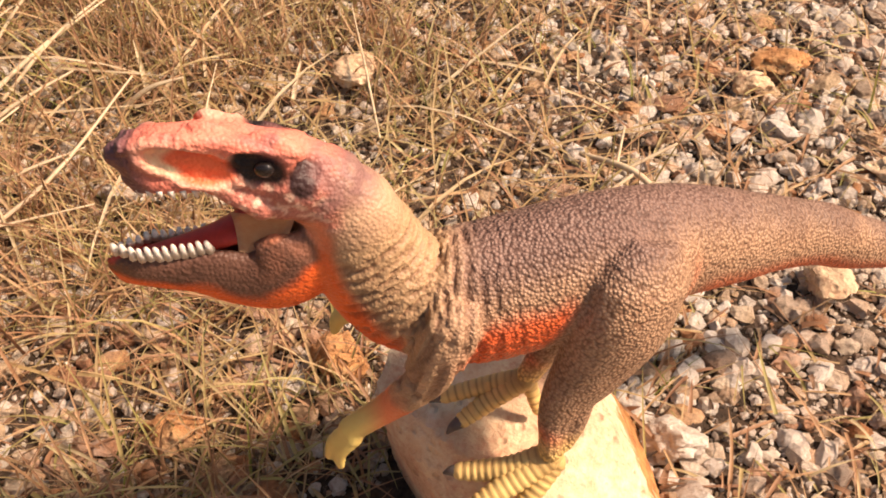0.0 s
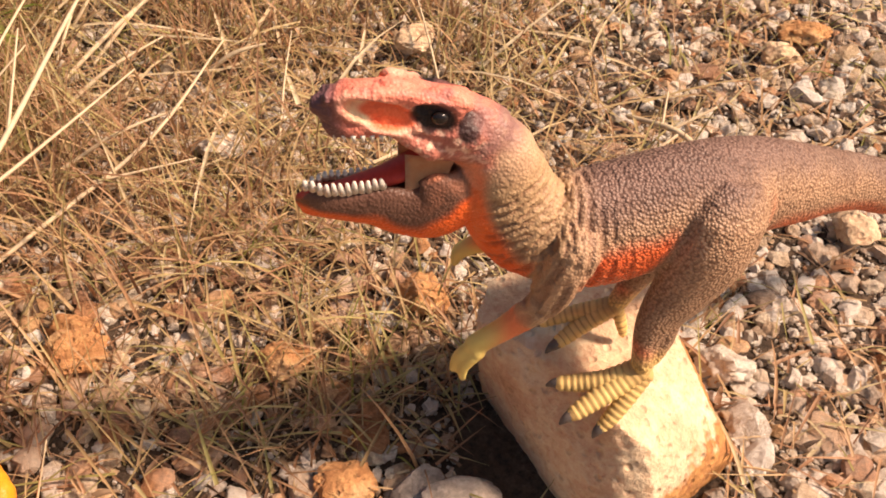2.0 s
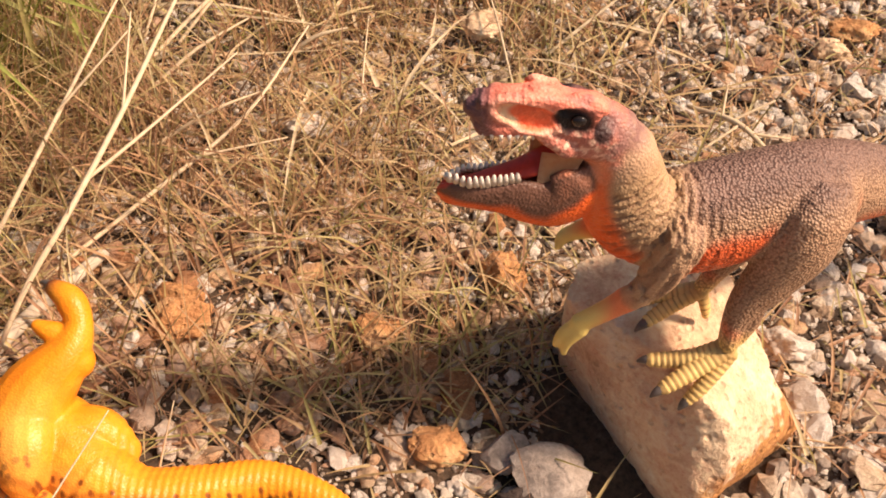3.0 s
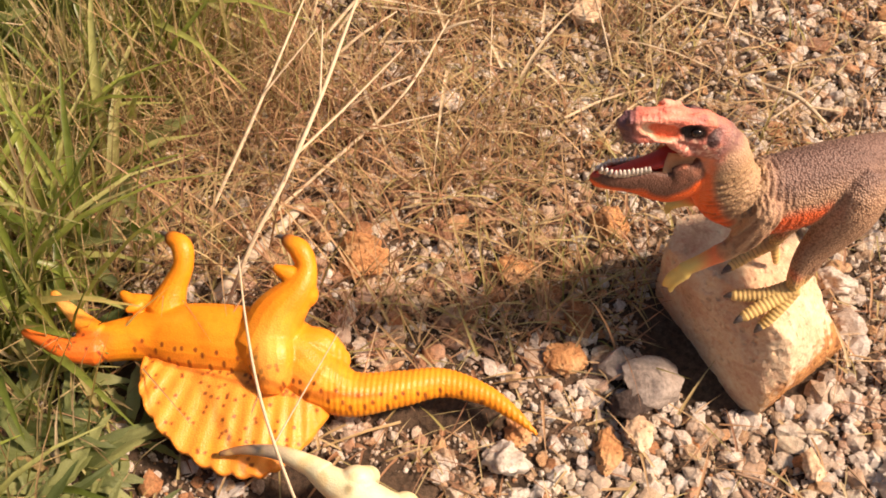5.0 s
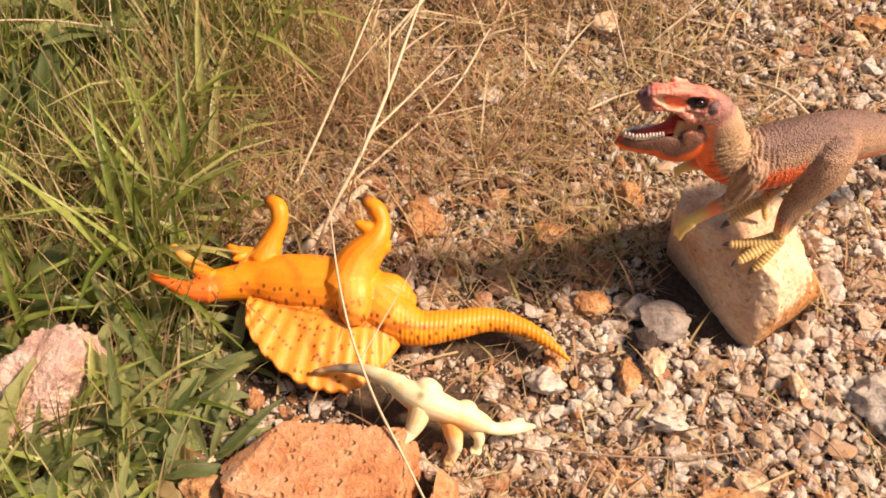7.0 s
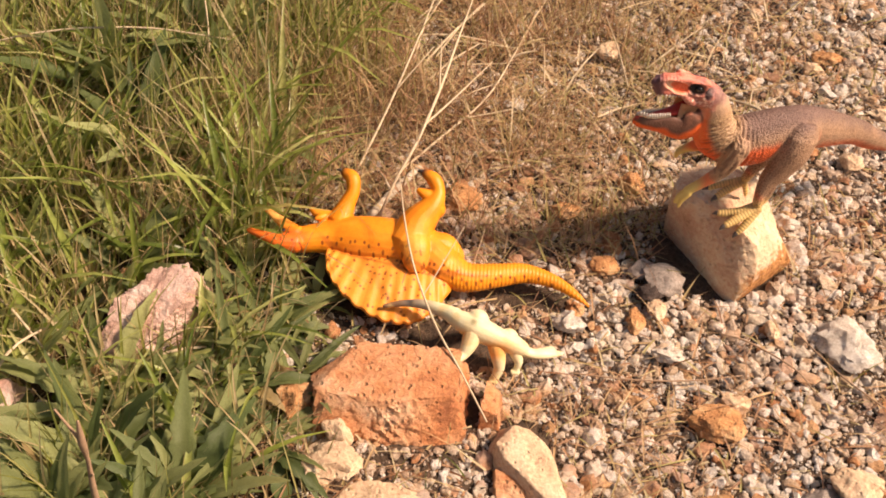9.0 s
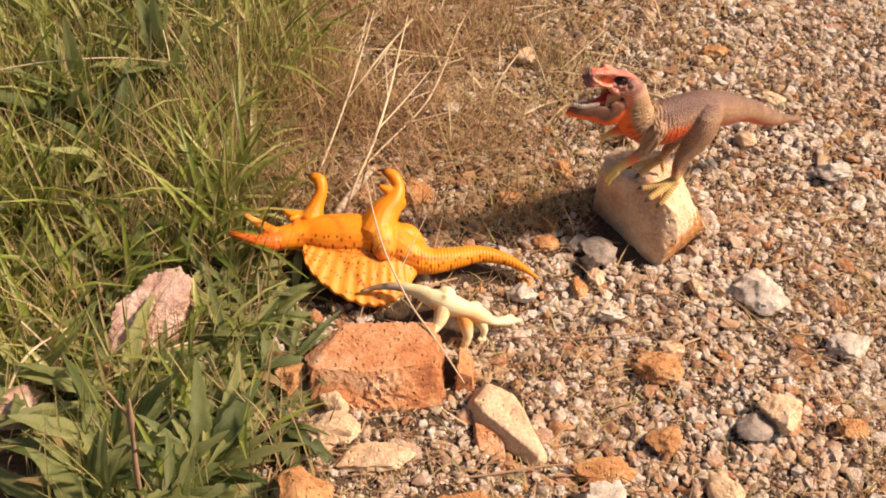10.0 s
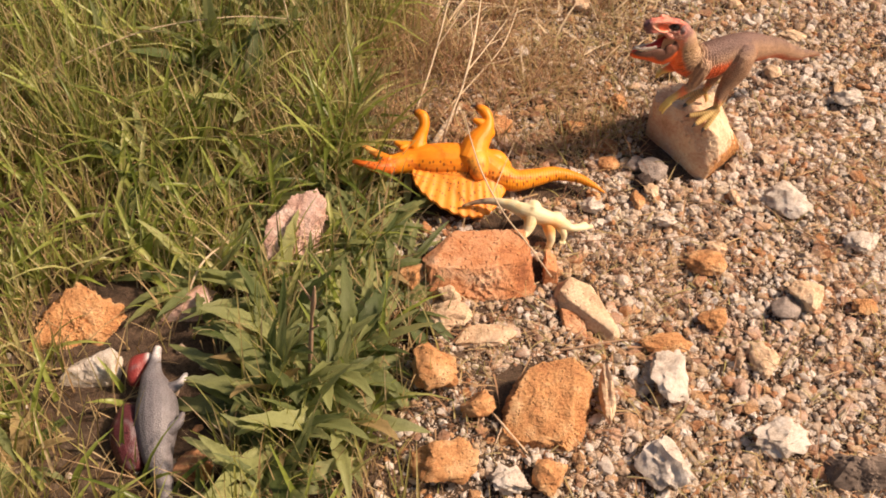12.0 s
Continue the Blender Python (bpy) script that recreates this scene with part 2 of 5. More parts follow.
def ball(bm, at, size, turn=(0, 0, 0), detail=3, unit=CM):
    m = Matrix.LocRotScale(Vector(at) * unit, Euler([radians(a) for a in turn]), Vector(size) * unit)
    bmesh.ops.create_icosphere(bm, subdivisions=detail, radius=1.0, matrix=m)


def moulded(name, bm, voxel, smooth=4):
    """One closed skin round all the pieces of bm."""
    me = bpy.data.meshes.new(name)
    bm.to_mesh(me)
    bm.free()
    tmp = new("mould", me)
    mod = tmp.modifiers.new("skin", "REMESH")
    mod.mode, mod.voxel_size = "VOXEL", voxel
    soft = tmp.modifiers.new("soft", "SMOOTH")
    soft.factor, soft.iterations = 0.5, smooth
    got = bpy.data.meshes.new_from_object(tmp.evaluated_get(bpy.context.evaluated_depsgraph_get()))
    bpy.data.objects.remove(tmp)
    bpy.data.meshes.remove(me)
    got.name = name
    got.shade_smooth()
    return got


def points_of(me):
    co = np.empty(len(me.vertices) * 3)
    me.vertices.foreach_get("co", co)
    return co.reshape(-1, 3)


def normals_of(me):
    no = np.empty(len(me.vertices) * 3)
    me.vertices.foreach_get("normal", no)
    return no.reshape(-1, 3)


def step(a, b, v):
    t = np.clip((v - a) / (b - a), 0, 1)
    return t * t * (3 - 2 * t)


def spot(p, at, size):
    return np.exp(-(((p - np.array(at)) / np.array(size)) ** 2).sum(1))


def coat(me, colours, scaly=1.0):
    a = me.attributes.new("paint", "FLOAT_COLOR", "POINT")
    a.data.foreach_set("color", np.hstack([np.clip(colours, 0, 1), np.ones((len(colours), 1)) * np.reshape(scaly, (-1, 1))]).ravel())


def over(c, w, colour):
    w = np.clip(w, 0, 1)[:, None]
    return c * (1 - w) + np.array(colour) * w


def lumps(p, scale, seed=0.0):
    return np.array([noise.noise(Vector((x * scale + seed, y * scale, z * scale))) for x, y, z in p])


# ---- ground ----
def bank(x):
    """The grassy side lies a little higher."""
    t = min(1.0, max(0.0, (-0.04 - x) / 0.34))
    return 0.027 * t * t * (3 - 2 * t)


def ground_z(x, y):
    return 0.006 * noise.noise(Vector((x * 5, y * 5, 0))) + 0.004 * noise.noise(Vector((x * 17, y * 17, 3))) - 0.004 + bank(x)


def green_part(x, y):
    """1 in the green grass, 0 on the gravel."""
    edge = np.interp(y, [-0.5, -0.1, 0.1, 0.22, 0.35, 0.6, 1.2], [-0.38, -0.38, -0.4, -0.45, -0.42, -0.4, -0.42])
    return step(0.05, -0.05, x - edge + 0.03 * np.sin(y * 23))


def straw_part(x, y):
    edge = np.interp(y, [-0.5, 0.1, 0.25, 0.35, 0.5, 0.8, 1.2], [-0.26, -0.22, -0.06, 0.0, 0.06, 0.16, 0.25])
    return step(0.1, -0.1, x - edge)


def ground_sheet():
    near = np.linspace(-1.3, 1.5, 141)
    line = np.concatenate([-np.geomspace(80, 1.4, 12), near, np.geomspace(1.6, 80, 12)])
    n = len(line)
    v = [(x, y, ground_z(x, y) if abs(x) < 2 and abs(y) < 2 else -0.004) for y in line for x in line]
    f = [(j * n + i, j * n + i + 1, (j + 1) * n + i + 1, (j + 1) * n + i) for j in range(n - 1) for i in range(n - 1)]
    me = bpy.data.meshes.new("ground")
    me.from_pydata(v, [], f)
    me.shade_smooth()
    m, nt, b = sheet("soil")
    pos = nt.nodes.new("ShaderNodeNewGeometry").outputs["Position"]
    a, g = noise_tex(nt, pos, 14, 6), noise_tex(nt, pos, 260, 6, 0.75)
    c = ramp(nt, a, [(0.3, (0.042, 0.027, 0.017)), (0.5, (0.085, 0.055, 0.034)), (0.7, (0.15, 0.1, 0.065))])
    c = blend(nt, "OVERLAY", 0.8, c, ramp(nt, g, [(0.32, (0.1,) * 3), (0.68, (0.9,) * 3)]))
    # further off the gravel is too fine to lie as single stones
    away = nt.nodes.new("ShaderNodeVectorMath")
    away.operation = "DISTANCE"
    away.inputs[1].default_value = (0.0, 0.3, 0.0)
    nt.links.new(pos, away.inputs[0])
    cell = nt.nodes.new("ShaderNodeTexVoronoi")
    cell.inputs["Scale"].default_value = 95
    nt.links.new(pos, cell.inputs["Vector"])
    tint = nt.nodes.new("ShaderNodeSeparateColor")
    nt.links.new(cell.outputs["Color"], tint.inputs[0])
    stones = ramp(nt, tint.outputs[0], PEBBLE, "CONSTANT")
    stones = blend(nt, "MULTIPLY", 1.0, stones, (0.6, 0.52, 0.44))
    stones = blend(nt, "MULTIPLY", 0.7, stones, ramp(nt, cell.outputs["Distance"], [(0.25, (1, 1, 1)), (0.6, (0.2, 0.15, 0.1))]))
    c = blend(nt, "MIX", ramp(nt, maths(nt, "MULTIPLY", away.outputs["Value"], 0.5), [(0.42, (0, 0, 0)), (0.56, (1, 1, 1))]), c, stones)
    nt.links.new(c, b.inputs["Base Color"])
    b.inputs["Roughness"].default_value = 0.95
    relief(nt, b, g, 0.9, 0.004)
    me.materials.append(m)
    return tagged(new("ground", me), "brown gritty soil strewn with pale gravel", "ground", kind="structure")


ground = ground_sheet()


# ---- stones ----
def sphere_dirs(detail):
    bm = bmesh.new()
    bmesh.ops.create_icosphere(bm, subdivisions=detail, radius=1.0)
    v = np.array([x.co[:] for x in bm.verts])
    f = [[x.index for x in q.verts] for q in bm.faces]
    bm.free()
    return v / np.linalg.norm(v, axis=1)[:, None], f


DIRS = {k: sphere_dirs(k) for k in (1, 2, 3, 4, 5, 6)}


def cut_body(d, normals, reach):
    """Distance along each direction to the nearest of the cutting planes."""
    dot = d @ normals.T
    return np.where(dot > 0.02, reach / np.maximum(dot, 0.02), 1e9).min(1)


def chip(seed, detail, planes=13, rough=0.05):
    """A broken stone about 2 across."""
    r = np.random.default_rng(seed)
    d, f = DIRS[detail]
    n = r.normal(size=(planes, 3))
    n /= np.linalg.norm(n, axis=1)[:, None]
    rad = np.minimum(cut_body(d, n, r.uniform(0.6, 1.0, planes)), 1.15)
    v = d * rad[:, None]
    if rough:
        v *= (1 + rough * lumps(v, 2.3, seed * 3.1) + rough * 0.5 * lumps(v, 6.0, seed))[:, None]
    return v, f


def mesh_from(name, v, f, material, smooth=False):
    me = bpy.data.meshes.new(name)
    me.from_pydata(v.tolist() if hasattr(v, "tolist") else v, [], f)
    me.materials.append(material)
    if smooth:
        me.shade_smooth()
        me.set_sharp_from_angle(angle=radians(38))
    return me


def stone(at, size, turn, seed, material, label, name="stone", group="", planes=13, detail=4, rough=0.07, category="stone"):
    """A loose stone; at and size in cm, at its middle on the ground."""
    v, f = chip(seed, detail, planes, rough)
    ob = new(name, mesh_from(name, v * np.array(size) * CM, f, material, True))
    ob.matrix_world = pose(at[0] * CM, at[1] * CM, at[2] * CM, *turn)
    return tagged(ob, label, category, group)


def hewn(name, corners, material, label, rough=0.25, detail=6, category="rock", seed=0.0, crag=0.0):
    """A block between corners (cm), with broken, uneven faces."""
    bm = bmesh.new()
    for c in corners:
        bm.verts.new(c)
    bmesh.ops.convex_hull(bm, input=bm.verts)
    mid = np.mean(np.array(corners), 0)
    bm.normal_update()
    n = np.array([q.normal[:] for q in bm.faces if q.calc_area() > 0.05])
    h = np.array([(np.array(q.verts[0].co) - mid) @ np.array(q.normal) for q in bm.faces if q.calc_area() > 0.05])
    s = np.sign(h)
    n, h = n * s[:, None], np.abs(h)
    bm.free()
    d, f = DIRS[detail]
    dot = np.maximum(d @ n.T, 1e-3)
    rad = (np.sum((h / dot) ** -160.0, 1)) ** (-1 / 160.0)
    v = d * rad[:, None]
    w = rough * (0.7 * lumps(v, 0.3, seed) + 0.6 * lumps(v, 0.8, seed + 5) - 0.55 * np.abs(lumps(v, 1.5, seed + 9)) + 0.25 * lumps(v, 4.0, seed + 2))
    if crag:
        face = n[(h / dot).argmin(1)]
        flank = step(0.75, 0.4, face[:, 2])
        w = w * 0.6 - flank * crag * (np.abs(lumps(v, 0.7, seed + 3)) + 0.6 * np.abs(lumps(v, 1.9, seed + 6)) + 0.35 * np.abs(lumps(v * np.array((1, 1, 2.5)), 3.2, seed + 7)))
    v = (v + d * w[:, None] + mid) * CM
    ob = new(name, mesh_from(name, v, f, material, True))
    return tagged(ob, label, category)


M_PERCH = stone_mat("perch_stone", [(0.54, 0.31, 0.18), (0.7, 0.47, 0.3), (0.78, 0.6, 0.4), (0.83, 0.69, 0.49)], 26, 0.85, 0.8, 0.1, 0.006)


def rusty_end(m):
    """Fresh rust-brown breaks at the low end of the stone."""
    nt = m.node_tree
    b = nt.nodes["Principled BSDF"]
    at = nt.nodes.new("ShaderNodeSeparateXYZ")
    v = coords(nt)
    nt.links.new(v, at.inputs[0])
    rag = maths(nt, "MULTIPLY", maths(nt, "SUBTRACT", noise_tex(nt, v, 90, 5), 0.5), 0.05)
    low = ramp(nt, maths(nt, "MULTIPLY", maths(nt, "ADD", at.outputs[2], rag), 10.0), [(0.26, (1, 1, 1)), (0.34, (0, 0, 0))])
    end = ramp(nt, maths(nt, "MULTIPLY", maths(nt, "ADD", at.outputs[0], rag), 10.0), [(0.22, (0, 0, 0)), (0.3, (1, 1, 1))])
    old = b.inputs["Base Color"].links[0].from_socket
    rust = ramp(nt, noise_tex(nt, v, 130, 5), [(0.35, (0.3, 0.12, 0.04)), (0.6, (0.6, 0.3, 0.1))])
    nt.links.new(blend(nt, "MIX", maths(nt, "MULTIPLY", low, end), old, rust), b.inputs["Base Color"])


rusty_end(M_PERCH)
perch = hewn("rock", [(-4.6, 30.2, -1), (0.8, 22.2, -1), (2.2, 21.0, 0.0), (8.3, 26.8, -1), (6.4, 34, -1), (-2.6, 34.5, -1), (-4.8, 30.2, 5.2), (-4.2, 30.8, 8.2), (-2.4, 32, 8.0), (-4.8, 29.0, 7.3),
                       (-2.3, 27.2, 7.9), (0.3, 25.4, 7.9), (1.6, 23.9, 7.3), (3.3, 23.2, 6.0), (3.7, 22.0, 3.2), (-2.9, 27.5, 5.6), (-0.6, 24.4, 5.4), (2.3, 20.9, 1.0), (4.8, 29.2, 6.4), (3.0, 32, 7.8), (8.0, 26.6, 1.0)],
             M_PERCH, "sandy tan wedge-shaped rock with a bright worn top", 0.26, crag=0.22)
block = hewn("rock", [(-37, 5.6, 0), (-35.8, -2.0, 0), (-27.4, -1.4, -1), (-21.6, 0.6, -1), (-21.8, 9, -1), (-34, 10.5, 0), (-32.6, 8.2, 5.8), (-23.5, 9.0, 5.2), (-35.8, 2.4, 6.0), (-29, 1.9, 6.0), (-23.4, 3.9, 5.3),
                       (-36.8, 4.8, 4.4)], M_RED, "reddish sandstone block with a flat pitted top", 0.16, seed=4, crag=0.6)
hewn("rock", [(-21.6, 2.8, -1), (-21.4, 6.9, -1), (-19.0, 6.6, -1), (-19.5, 3.0, -1), (-21.5, 3.6, 4.2), (-21.1, 6.6, 4.3), (-19.8, 6.0, 3.2), (-19.9, 3.6, 3.0)], M_RED, "split-off slab of red sandstone leaning at a block", 0.2, 5, seed=8)
hewn("rock", [(-20.6, 1.4, 0.6), (-19.8, 3.6, 0.6), (-17.0, 4.2, 0.6), (-14.9, 2.2, 0.4), (-12.6, -3.6, 0.0), (-13.2, -5.2, 0.0), (-14.4, -4.8, 0.2), (-16.8, -2.4, 0.4), (-19.9, -0.9, 0.6), (-19.8, 1.0, 3.0), (-18.4, 2.9, 3.3), (-15.9, 1.9, 2.7), (-13.2, -3.9, 1.9), (-13.9, -4.4, 1.8), (-16.9, -1.6, 2.7), (-19.0, -0.4, 3.0)],
     M_TAN, "pale tan bone-shaped stone on orange rubble", 0.22, 5, seed=12)
hewn("rock", [(-20.1, -0.2, -0.5), (-16.8, -1.0, -0.5), (-16.4, -5.0, -0.5), (-19.8, -4.2, -0.5), (-19.8, -0.8, 2.0), (-17.2, -1.4, 1.8), (-16.9, -4.2, 0.9), (-19.4, -3.6, 1.4)], M_RED, "red-brown stone under a pale one", 0.2, 4, seed=14)
hewn("rock", [(-30, -20.5, -1), (-19.6, -21.2, -1), (-16.4, -12, -1), (-20, -8.4, -1), (-28, -11.8, -1), (-28.6, -19.0, 2.4), (-21.0, -19.6, 3.0), (-17.4, -12.2, 4.6), (-19.6, -9.6, 5.6), (-24.6, -11.0, 5.2), (-27.4, -15.2, 4.8), (-20.0, -14.5, 5.2)], M_ORANGE, "big rust-orange sandstone with rounded broken faces", 0.6, seed=21, crag=0.8)
hewn("rock", [(-57, 4.0, 1), (-52, 4, 1), (-47.4, 9.4, 1), (-47.0, 14.6, 1), (-56, 14, 1), (-56.2, 5.0, 4.4), (-53.4, 4.8, 4.8), (-55.4, 9.6, 6.6), (-52.4, 13.0, 7.6), (-49.4, 9.2, 6.6), (-48.2, 11.8, 7.4), (-49.4, 13.6, 7.8)], M_PINK, "pink-grey granular rock among green leaves", 0.9, seed=31, crag=0.5)
hewn("rock", [(-57.5, 2.4, 1), (-53.5, 2.0, 1), (-53.4, 5.6, 1), (-57.6, 5.4, 1), (-56.8, 3.2, 4.0), (-54, 3.0, 3.8), (-54.2, 5.0, 4.6)], M_ORANGE, "orange stone beside a pink rock", 0.3, 5, seed=33)
hewn("rock", [(-83.4, -7.4, 1), (-73, -6.6, 1), (-70.6, -2.0, 1), (-72.5, 1.2, 1), (-82.4, -0.6, 1), (-82.6, -6.0, 3.0), (-74.4, -5.4, 3.2), (-71.4, -1.4, 3.6), (-77.6, 1.2, 5.6), (-81.0, -1.8, 4.2)], M_ORANGE, "lumpy orange rock in the grass", 1.3, seed=41, crag=0.9)
hewn("rock", [(-79, -11.4, 1), (-71, -11.4, 1), (-70.8, -7.2, 1), (-77, -6.8, 1), (-77, -10, 4.2), (-71.6, -10.4, 4.4), (-71.8, -7.8, 5.4)], M_WHITE, "whitish stone lying in the grass", 0.3, 5, seed=43)
hewn("rock", [(-68.4, -3, 1), (-60.4, -3, 1), (-60.4, 2, 1), (-67.4, 2.5, 1), (-66.4, -1.4, 4.4), (-61.8, -1.6, 4.2), (-62.4, 1.2, 5.0)], M_PINK, "greyish pink stone half hidden in grass", 0.4, 5, seed=45)
hewn("rock", [(-64.8, -23.8, 1), (-59, -23.4, 1), (-59.4, -18.8, 1), (-64, -19.2, 1), (-63.6, -22.2, 3.6), (-60, -22, 4), (-60.4, -19.6, 4.4)], M_RED, "dark red stone in the grass", 0.25, 5, seed=47)
hewn("rock", [(7, -25.5, -1), (17, -26, -1), (17, -20, -1), (8, -19.6, -1), (9, -23, 2.6), (14, -23, 2.8), (10, -21, 2.2)], stone_mat("dark_stone", [(0.09, 0.07, 0.06), (0.17, 0.13, 0.1), (0.25, 0.19, 0.15)], 40), "dark brown crumbly stone on gravel", 0.7, 5, seed=49)

M_CLOD = stone_mat("dark_clod", [(0.03, 0.022, 0.02), (0.07, 0.05, 0.042), (0.12, 0.09, 0.07)], 60, 0.95, 1.0)
LOOSE = [((-6.9, 20.2, 0.6), (1.5, 1.1, 0.9), 51, M_CLOD, "blackish crumbly clod between grey stones"), ((-5.4, 21.9, 0.9), (2.4, 1.7, 1.2), 3, M_GREY, "smooth grey stone in the shade of a rock"), ((-7.6, 23.2, 0.6), (1.3, 1.1, 0.9), 4, M_GREY, "small grey stone in the shade of a rock"),
         ((-6.2, 18.4, 0.7), (1.0, 1.5, 0.6), 5, M_TAN, "light tan stone chip on gravel"), ((-8.0, 17.0, 0.4), (0.9, 1.6, 0.5), 6, M_ORANGE, "thin red-brown stone chip on gravel"),
         ((-5.4, 13.2, 0.6), (1.6, 1.0, 0.8), 7, M_WHITE, "white stone on gravel"), ((-14.7, 15.2, 0.7), (1.6, 1.2, 0.9), 8, M_WHITE, "white stone by the tip of an orange tail"),
         ((-13.9, 17.2, 0.4), (0.8, 0.9, 0.5), 9, M_ORANGE, "small brown stone by the tip of an orange tail"), ((5.0, 17.1, 0.7), (0.7, 1.3, 0.6), 10, M_TAN, "small yellowish stone on gravel"),
         ((-15.3, 29.6, 0.6), (1.7, 1.3, 0.8), 11, M_ORANGE, "orange-brown stone among dry grass"), ((-25.5, 28.4, 0.7), (1.7, 1.4, 1.0), 12, M_ORANGE, "rounded orange stone among dry grass"),
         ((-10.9, 23.3, 0.5), (1.6, 1.2, 0.7), 13, M_ORANGE, "flat brown stone on dark gravel"), ((12.0, 16.6, 1.0), (3.2, 2.6, 1.7), 14, M_WHITE, "crumbly white stone on gravel"),
         ((-0.4, 6.6, 0.6), (3.2, 1.7, 1.1), 15, M_ORANGE, "rust-red stone on gravel"), ((1.2, 9.2, 0.5), (1.4, 1.0, 0.7), 16, M_TAN, "tan stone on gravel"),
         ((-37.2, 2.6, 1.0), (1.8, 1.7, 1.6), 17, M_ORANGE, "orange stone beside a red block"), ((-33.2, 0.0, 1.3), (1.5, 1.2, 1.3), 18, M_TAN, "tan stone against a red block"),
         ((-33.6, -2.6, 0.9), (2.6, 2.4, 1.5), 19, M_TAN, "pinkish tan stone in front of a red block"), ((-35.2, -10.0, 1.6), (3.0, 2.8, 2.6), 20, M_ORANGE, "orange faceted stone on gravel"),
         ((-30.6, -14.8, 1.2), (1.8, 2.2, 1.8), 21, M_ORANGE, "orange stone beside a big one"), ((-16.2, -12.6, 1.2), (0.9, 3.6, 1.8), 22, M_TAN, "narrow tan slab on edge beside a big orange stone"),
         ((-29.4, -5.2, 0.6), (3.6, 1.8, 1.0), 23, M_TAN, "flat tan stone on gravel"), ((-34.4, -21.6, 1.2), (3.4, 2.6, 2.0), 24, M_ORANGE, "rough orange stone on gravel"),
         ((-23.6, -22.4, 1.0), (2.3, 1.9, 1.5), 25, M_ORANGE, "orange stone in a row of stones"), ((-27.8, -23.4, 0.9), (2.0, 1.8, 1.3), 26, M_WHITE, "pale grey stone in a row of stones"),
         ((-10.5, -21.2, 1.3), (3.0, 3.6, 2.0), 27, M_WHITE, "big white stone on gravel"), ((2.9, -17.8, 1.1), (3.2, 2.3, 1.6), 28, M_WHITE, "angular whitish stone on gravel"),
         ((-8.2, -9.8, 1.2), (3.3, 2.6, 1.8), 29, M_WHITE, "grey-white crumbly stone on gravel"), ((10.6, 1.2, 1.2), (2.3, 2.3, 1.7), 30, M_TAN, "pinkish tan rounded stone on gravel"),
         ((7.6, -0.4, 0.8), (2.0, 1.6, 1.1), 31, M_GREY, "grey stone beside a tan one"), ((-7.4, -5.2, 0.6), (3.4, 1.2, 0.9), 32, M_ORANGE, "long ochre stone on gravel"),
         ((3.4, -7.8, 0.7), (1.5, 2.2, 1.0), 33, M_TAN, "ochre stone on gravel"), ((-1.2, -1.8, 0.7), (2.0, 1.7, 1.1), 34, M_ORANGE, "ochre-brown stone on gravel"),
         ((17.6, -0.6, 0.8), (1.9, 1.4, 1.0), 35, M_ORANGE, "reddish stone on gravel"), ((24.9, 35.9, 0.9), (2.0, 1.3, 1.1), 36, M_WHITE, "white stone on far gravel"),
         ((20.2, 9.4, 0.9), (2.2, 1.6, 1.1), 37, M_WHITE, "pale stone on gravel"), ((-8.4, 35.0, 1.0), (1.5, 1.4, 1.3), 38, M_ORANGE, "orange-tan stone behind a rock"),
         ((7.4, 32.0, 0.7), (1.5, 1.1, 0.9), 39, M_WHITE, "white stone behind a rock"), ((-11.4, 57.0, 0.9), (1.8, 1.3, 1.0), 40, M_TAN, "tan stone among dry grass"),
         ((15.0, 59.5, 0.8), (1.9, 1.2, 0.9), 41, M_ORANGE, "orange stone on far gravel"), ((13.0, 57.6, 0.7), (1.3, 1.0, 0.8), 42, M_TAN, "yellowish stone on far gravel"),
         ((-21.6, 45.0, 0.8), (1.4, 1.2, 0.9), 43, M_WHITE, "white stone among dry grass"), ((-40.0, 49.6, 1.0), (1.5, 1.3, 1.0), 44, M_WHITE, "white stone in the grass"),
         ((1.0, 42.0, 0.8), (1.4, 1.1, 1.0), 45, M_WHITE, "white stone behind a toy dinosaur"), ((-26.1, 30.6, 0.6), (1.6, 1.2, 0.9), 46, M_ORANGE, "orange stone near a lying toy"),
         ((20.5, 50.0, 0.7), (2.0, 1.2, 0.9), 47, M_TAN, "yellowish flat stone on gravel"), ((15.5, 42.0, 0.6), (1.6, 1.3, 0.8), 48, M_TAN, "tan stone on gravel")]
for at, size, seed, mat, words in LOOSE:
    at = (at[0] + 0.5 + 0.05 * min(at[0] + 20, 0), at[1] * (1.025 if at[1] < 30 else 1.0), at[2] + bank(at[0] * CM) / CM)
    size = (size[0] * 0.95, size[1] * 0.95, size[2] * 0.85)
    stone(at, size, (8 * math.sin(seed), 9 * math.cos(seed * 2), seed * 47 % 360 if size[0] / size[1] < 1.3 and size[1] / size[0] < 1.3 else 14 * math.sin(seed * 5)), seed, mat, words, group="loose stones on the gravel", planes=9 + seed % 6, rough=0.3 if mat is M_WHITE else 0.1 if mat is M_GREY else 0.2)


